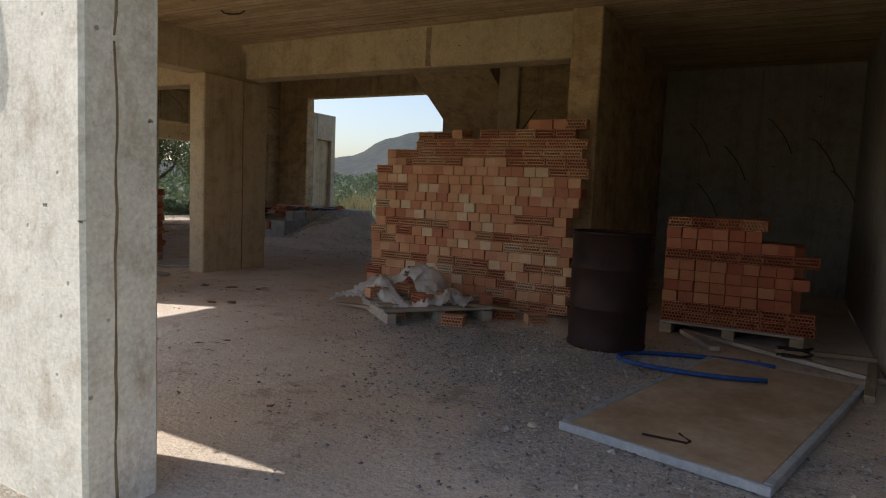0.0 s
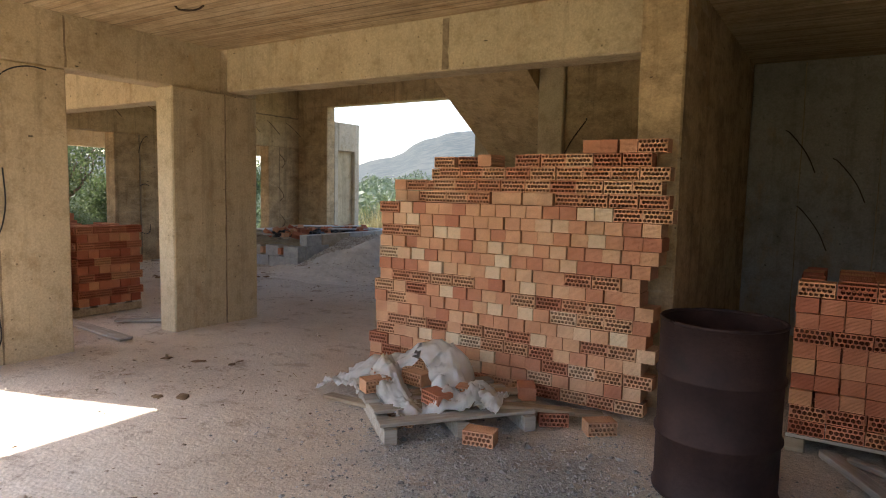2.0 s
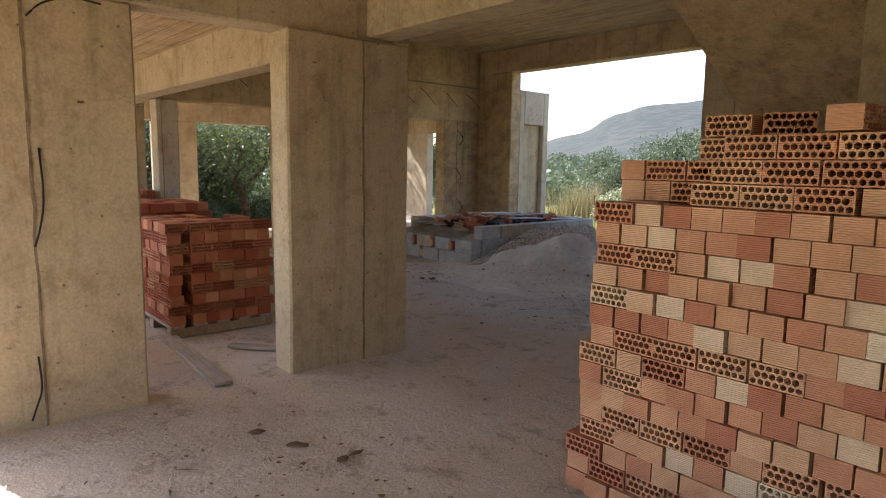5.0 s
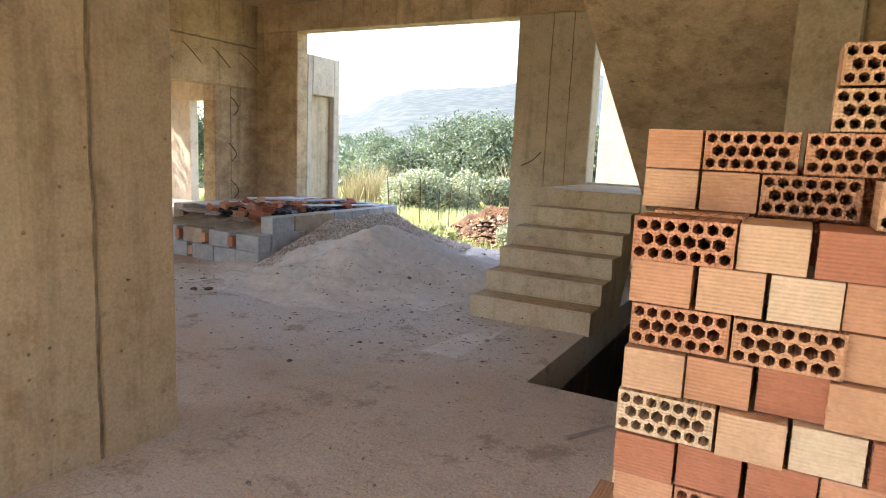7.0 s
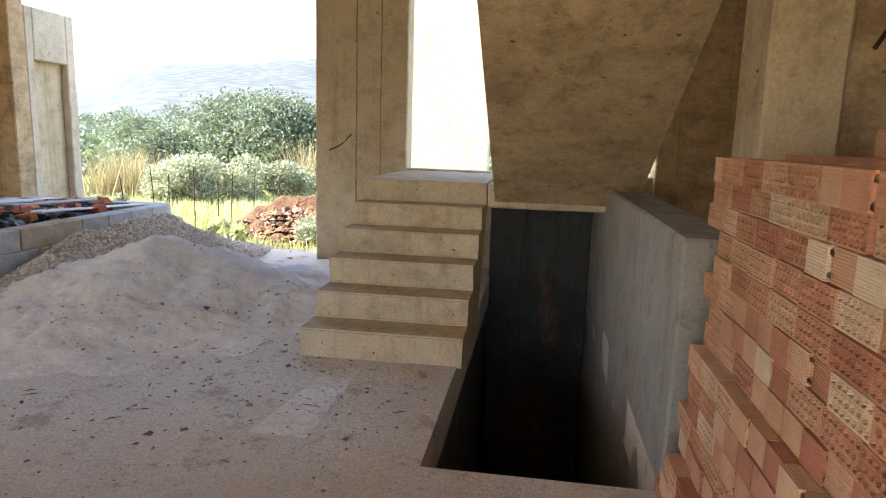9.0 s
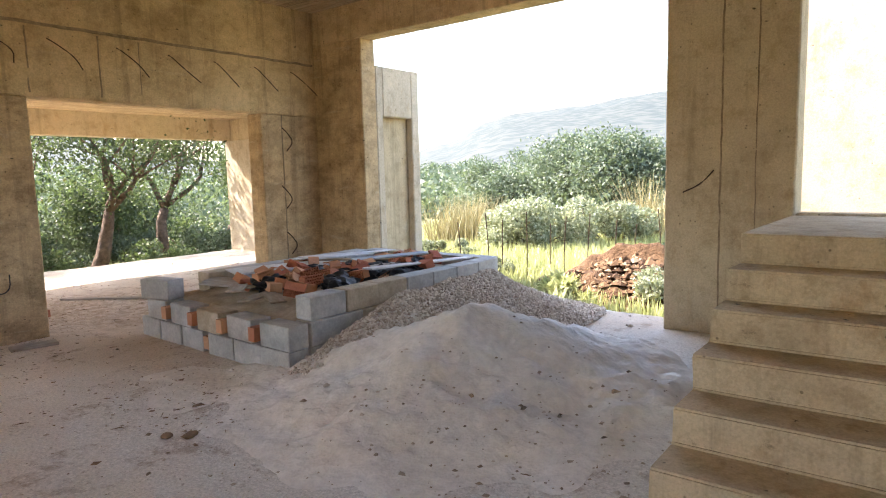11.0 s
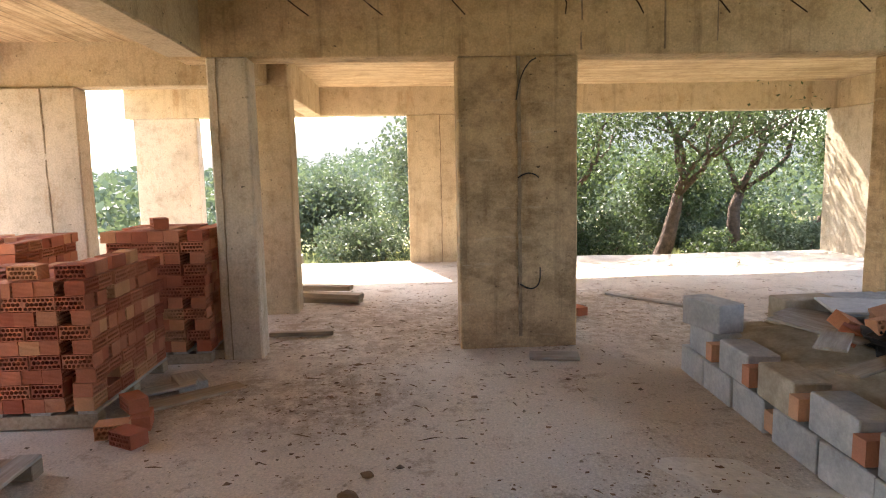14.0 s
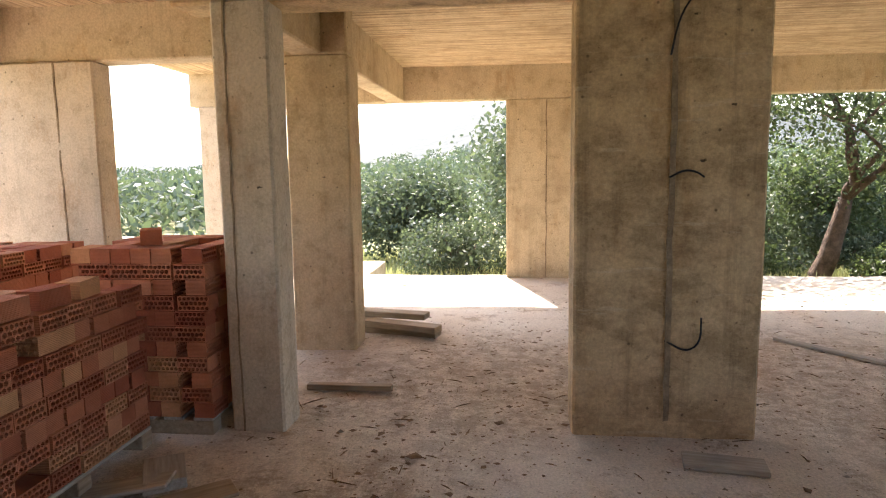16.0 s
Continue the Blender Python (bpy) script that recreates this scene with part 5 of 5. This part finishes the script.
TREES = [
    (-20.6, 13.4, -0.6, 5.0, 4.2, LEAF_DARK, 7589, 0.062, "gnarled tree with dark leaves beyond the slab", 21, 0.0, 0.36),
    (-21.4, 15.4, -0.6, 4.8, 4.2, LEAF_DARK, 7589, 0.062, "gnarled tree with dark leaves beyond the slab", 22, 0.0, 0.36),
    (-21.0, 11.3, -0.6, 4.6, 4.0, LEAF_DARK, 7589, 0.062, "gnarled tree with dark leaves beyond the slab", 23, 0.0, 0.36),
    (-22.5, 8.6, -0.9, 6.8, 5.4, LEAF_OLIVE, 20700, 0.074, "grey green olive tree beside the slab", 24, 1.6, 0.22),
    (-24.5, 5.8, -1.2, 4.8, 4.6, LEAF_OLIVE, 17250, 0.074, "grey green olive tree down the slope", 25, 1.6, 0.22),
    (-22.5, 18.2, -0.6, 5.0, 4.2, LEAF_DARK, 10350, 0.074, "gnarled tree with dark leaves beyond the slab", 26, 0.5, 0.3),
    (-25.5, 13.0, -0.8, 5.0, 4.6, LEAF_DARK, 10350, 0.081, "dark leaved tree behind the first row", 27, 0.5, 0.3),
    (-26.5, 2.0, -1.4, 3.2, 3.4, LEAF_OLIVE, 10350, 0.081, "olive tree down the slope", 28, 1.6, 0.22),
    (-17.5, 33.0, -0.3, 6.2, 6.4, LEAF_OLIVE, 21850, 0.099, "broad grey green tree across the field", 29, 2.2, 0.2),
    (-12.5, 35.0, -0.3, 5.8, 6.0, LEAF_OLIVE, 14949, 0.099, "grey green tree across the field", 30, 2.2, 0.2),
    (-24.0, 36.0, -0.3, 4.6, 5.0, LEAF_OLIVE, 12649, 0.099, "grey green tree across the field", 31, 2.2, 0.2),
    (-8.5, 33.0, -0.3, 5.4, 5.4, LEAF_DARK, 12649, 0.099, "dark tree across the field", 32, 2.2, 0.2),
    (-4.6, 26.0, -0.3, 5.6, 4.8, LEAF_OLIVE, 18400, 0.087, "grey green tree beyond the stair window", 33, 2.2, 0.2),
    (-30.0, 32.0, -0.5, 4.2, 5.0, LEAF_DARK, 10350, 0.105, "dark tree across the field", 34, 2.2, 0.2),
    (-20.5, 30.0, -0.3, 3.4, 4.6, LEAF_OLIVE, 12649, 0.093, "grey green olive tree across the field", 35, 2.2, 0.2),
    (-15.4, 30.0, -0.3, 5.8, 6.2, LEAF_OLIVE, 23000, 0.093, "grey green olive tree across the field", 36, 2.2, 0.2),
    (-23.5, 11.0, -0.9, 4.6, 4.4, LEAF_DARK, 11500, 0.074, "dark leaved tree behind the first row", 37, 1.5, 0.25),
    (-24.0, 16.0, -0.9, 4.8, 4.6, LEAF_DARK, 11500, 0.074, "dark leaved tree behind the first row", 38, 1.5, 0.25),
    (-28.0, 9.0, -1.0, 4.6, 5.0, LEAF_OLIVE, 11500, 0.093, "olive tree behind the first row", 39, 2.0, 0.2),
    (-28.0, 18.5, -1.0, 5.0, 5.0, LEAF_OLIVE, 11500, 0.093, "olive tree behind the first row", 40, 2.0, 0.2),
]
for row in TREES:
    build_tree(*row)


def build_bush(x, y, z, w, h, mat, n, size, label, seed, long=1.6):
    r = random.Random(seed)
    b = tagged(new("bush"), label, "bush", "bushes in the field")
    bm = bmesh.new()
    cs, rad = [], []
    for i in range(16):
        a, d = r.uniform(0, 6.28), w * 0.5 * r.random() ** 0.6
        q = Vector((math.cos(a) * d, math.sin(a) * d, h * r.uniform(0.25, 0.85) * (1 - 0.5 * (d / w))))
        tube(bm, [(0, 0, -0.1), (q.x * 0.5, q.y * 0.5, q.z * 0.6), tuple(q)], [0.03, 0.02, 0.008], 5)
        cs.append(q)
        rad.append(h * r.uniform(0.16, 0.34))
    part("stems", bm, BARK, b)
    leaf_cloud("foliage", cs, rad, n, size, mat, b, seed, 0.9, long)
    b.matrix_basis = pose(x, y, z)


BUSHES = [
    (-13.4, 21.2, -0.4, 2.6, 1.6, LEAF_SILVER, 12649, 0.062, "broad silvery scrub bush in the field", 41, 1.6),
    (-12.0, 23.0, -0.4, 2.2, 1.4, LEAF_SILVER, 8049, 0.062, "silvery scrub bush in the field", 42, 1.6),
    (-14.8, 18.6, -0.5, 2.4, 0.55, LEAF_SILVER, 8049, 0.056, "low pale scrub in the field", 44, 1.6),
    (-12.6, 17.0, -0.5, 2.0, 0.5, LEAF_SILVER, 6899, 0.050, "low pale scrub near the opening", 45, 1.6),
    (-9.4, 20.5, -0.5, 1.6, 0.6, LEAF_OLIVE, 5750, 0.056, "low green scrub in the field", 46, 1.6),
    (-8.0, 15.9, -0.5, 1.2, 0.7, LEAF_SILVER, 4600, 0.043, "low pale scrub beside the red earth", 47, 1.6),
    (-9.8, 15.6, -0.5, 1.2, 0.5, GRASS, 1800, 0.09, "low green weeds by the slab", 48, 3.0),
    (-22.2, 12.2, -0.9, 2.6, 1.5, LEAF_DARK, 6899, 0.062, "dark green undergrowth beyond the slab", 54, 1.6),
    (-22.6, 14.6, -0.9, 2.6, 1.5, LEAF_OLIVE, 6899, 0.062, "green undergrowth beyond the slab", 55, 1.6),
    (-22.8, 17.0, -0.9, 2.6, 1.6, LEAF_DARK, 6899, 0.062, "dark green undergrowth beyond the slab", 56, 1.6),
    (-26.0, 14.5, -1.2, 4.0, 2.2, LEAF_OLIVE, 9200, 0.081, "green thicket behind the first trees", 57, 1.6),
    (-26.5, 10.5, -1.2, 4.0, 2.2, LEAF_OLIVE, 9200, 0.081, "green thicket behind the first trees", 58, 1.6),
    (-19.6, 14.4, -0.7, 1.6, 1.0, LEAF_DARK, 5060, 0.056, "dark green undergrowth beyond the slab", 49, 1.6),
    (-20.0, 16.4, -0.6, 1.8, 1.2, LEAF_OLIVE, 5520, 0.056, "dark green undergrowth beyond the slab", 50, 1.6),
    (-20.4, 9.6, -0.7, 1.8, 1.3, LEAF_OLIVE, 5979, 0.056, "green undergrowth beyond the slab", 51, 1.6),
    (-21.5, 7.0, -0.9, 2.2, 1.6, LEAF_OLIVE, 6899, 0.056, "green undergrowth beyond the slab", 52, 1.6),
    (-4.2, 20.0, -0.4, 2.4, 2.2, LEAF_OLIVE, 8049, 0.062, "green bush outside the stair window", 53, 1.6),
]
for row in BUSHES:
    build_bush(*row)


def grass_patch(name, label, xs, ys, n, h, mat, seed, clump=None):
    r = np.random.RandomState(seed)
    x, y = r.uniform(*xs, n), r.uniform(*ys, n)
    if clump:
        x, y = r.normal(clump[0], clump[2], n), r.normal(clump[1], clump[2], n)
    z = np.array([land_height(a, b) for a, b in zip(x, y)])
    a = r.uniform(0, 6.28, n)
    hh = h * r.uniform(0.5, 1.25, n)
    lx, ly = r.normal(0, 0.28, n) * hh, r.normal(0, 0.28, n) * hh
    w = 0.012 + 0.012 * r.random(n)
    p0 = np.stack([x - np.cos(a) * w, y - np.sin(a) * w, z], 1)
    p1 = np.stack([x + np.cos(a) * w, y + np.sin(a) * w, z], 1)
    p2 = np.stack([x + lx, y + ly, z + hh], 1)
    me = bpy.data.meshes.new(name)
    me.from_pydata(np.stack([p0, p1, p2], 1).reshape(-1, 3).tolist(), [], np.arange(n * 3).reshape(-1, 3).tolist())
    me.materials.append(mat)
    tagged(new(name, me), label, "grass", kind="stuff")


grass_patch("grass", "dry yellow green grass across the field", (-24, 0), (13.7, 32), 110000, 0.27, GRASS, 61)
grass_patch("grass", "thin green weeds beyond the slab edge", (-28, -18.3), (2, 19), 16000, 0.25, GRASS, 62)
for i, (cx, cy, s, h, n) in enumerate(((-16.2, 22.0, 0.5, 1.3, 1000), (-11.6, 24.5, 0.3, 1.6, 350))):
    grass_patch("reed_tuft", "tall golden grass tuft in the field", (0, 1), (0, 1), n, h, GRASS_GOLD, 63 + i, (cx, cy, s))

thing("earth_mound", rough_heap(-8.9, 16.6, 1.6, 1.2, -0.55, 0.85, 71, 40, 0.7, 0.5), RED_EARTH, "mound of dug red earth beyond the opening", "earth mound", kind="stuff")
pts = np.stack([nr.normal(-8.9, 0.85, 900), nr.normal(16.5, 0.7, 900), np.zeros(900)], 1)
pts[:, 2] = [-0.55 + 0.85 * max(0.05, 1 - math.hypot((a + 8.9) / 1.84, (b - 16.6) / 1.38)) ** 0.7 for a, b, _ in pts]
scatter("earth_clods", pts, nr.uniform(0.03, 0.10, 900), CLOD, "clods of red earth and stone on the mound", "clods", seed=9)

for i in range(16):
    x, y = -12.4 + 0.36 * i, 16.6 + 0.18 * i + rr.uniform(-0.2, 0.2)
    rod("starter_bar", [(x, y, -0.6), (x + 0.01, y, 0.2), (x + rr.uniform(-.06, .06), y, 0.75 + rr.uniform(-0.2, 0.25))], 0.010, IRON, "upright rusty starter bar in the field")


def hill_elev(yaw):
    """Height of the skyline in degrees, by the bearing from north over west."""
    keys = [(-60, 3), (-20, 5.5), (0, 6.6), (12, 7.4), (20, 6.9), (26.5, 6.2), (31.5, 5.7), (34, 4.8), (37, 3.3), (41, 2.2), (55, 2.0), (75, 6.0), (92, 6.2), (98, 4.4), (103, 2.8), (109, 1.6), (116, 1.0), (140, 0.8), (200, 0.8), (300, 3)]
    for (a, p), (b, q) in zip(keys, keys[1:]):
        if a <= yaw <= b:
            f = (yaw - a) / (b - a)
            f = f * f * (3 - 2 * f)
            return p + (q - p) * f
    return 3


def build_hills():
    k = Mat("scrubby_hillside", 0.95)
    v = k.voro(k.pos, 0.16)
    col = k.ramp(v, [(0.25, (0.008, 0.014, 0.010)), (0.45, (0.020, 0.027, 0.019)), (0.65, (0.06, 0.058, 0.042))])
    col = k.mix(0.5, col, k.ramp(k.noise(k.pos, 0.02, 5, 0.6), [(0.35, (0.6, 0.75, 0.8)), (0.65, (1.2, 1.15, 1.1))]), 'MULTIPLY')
    # distance haze, painted as a flat blue grey over the scrub colour
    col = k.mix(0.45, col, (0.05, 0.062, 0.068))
    k.colour(col).bump(v, 0.2, 0.6)
    bm = bmesh.new()
    rings = (60, 90, 130, 180, 240, 310, 390, 470, 560)
    grid = []
    for a in range(-60, 301):
        line = []
        for rad in rings:
            f = min(1.0, max(0.0, (rad - 60) / 410.0))
            top = 470 * math.tan(radians(hill_elev(a)))
            yaw = radians(a)
            x, y = -8 - math.sin(yaw) * rad, 8 + math.cos(yaw) * rad
            h = -1.8 + top * f ** 1.35 * (1 + 0.06 * noise.noise(Vector((x * 0.012, y * 0.012, 0)))) + 2.0 * f * noise.noise(Vector((x * 0.05, y * 0.05, 2)))
            if rad > 480:
                h -= (rad - 470) * 0.1
            line.append(bm.verts.new((x, y, h)))
        grid.append(line)
    for p_, q_ in zip(grid, grid[1:]):
        for i in range(len(rings) - 1):
            bm.faces.new((p_[i], q_[i], q_[i + 1], p_[i + 1]))
    bmesh.ops.recalc_face_normals(bm, faces=bm.faces[:])
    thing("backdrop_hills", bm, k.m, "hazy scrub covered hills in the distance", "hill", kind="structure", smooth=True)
    # far woods
    r = np.random.RandomState(77)
    cs, rad = [], []
    for _ in range(1900):
        a, d = r.uniform(-40, 125), r.uniform(34, 150)
        yaw = radians(a)
        f = max(0.0, (d - 60) / 410.0)
        z = -1.8 + 470 * math.tan(radians(hill_elev(a))) * f ** 1.35
        s = r.uniform(1.3, 2.7)
        cs.append((-8 - math.sin(yaw) * d, 8 + math.cos(yaw) * d, z + s * 0.7))
        rad.append(s)
    ob = leaf_cloud("far_woods", cs, rad, 210000, 0.36, LEAF_OLIVE, None, 78)
    tagged(ob, "olive groves and scrub on the far slopes", "woods", kind="stuff")


build_hills()


def build_house(x, y, z):
    h = tagged(new("house"), "small white house far down the valley", "house")
    h.matrix_basis = pose(x, y, z, 0, 0, 20)
    part("wall", box_bm((-4, -6, 0), (4, 6, 3.2), 0.05), WHITE_BOARD, h)
    part("roof", box_bm((-4.4, -6.4, 3.2), (4.4, 6.4, 3.6), 0.05), EDGE, h)
    for i in range(3):
        part("window", box_bm((4.0, -4.2 + 3.4 * i, 1.0), (4.06, -3.0 + 3.4 * i, 2.2), 0.01), PLASTIC_BLACK, h)


build_house(-128, -39, -1.0)
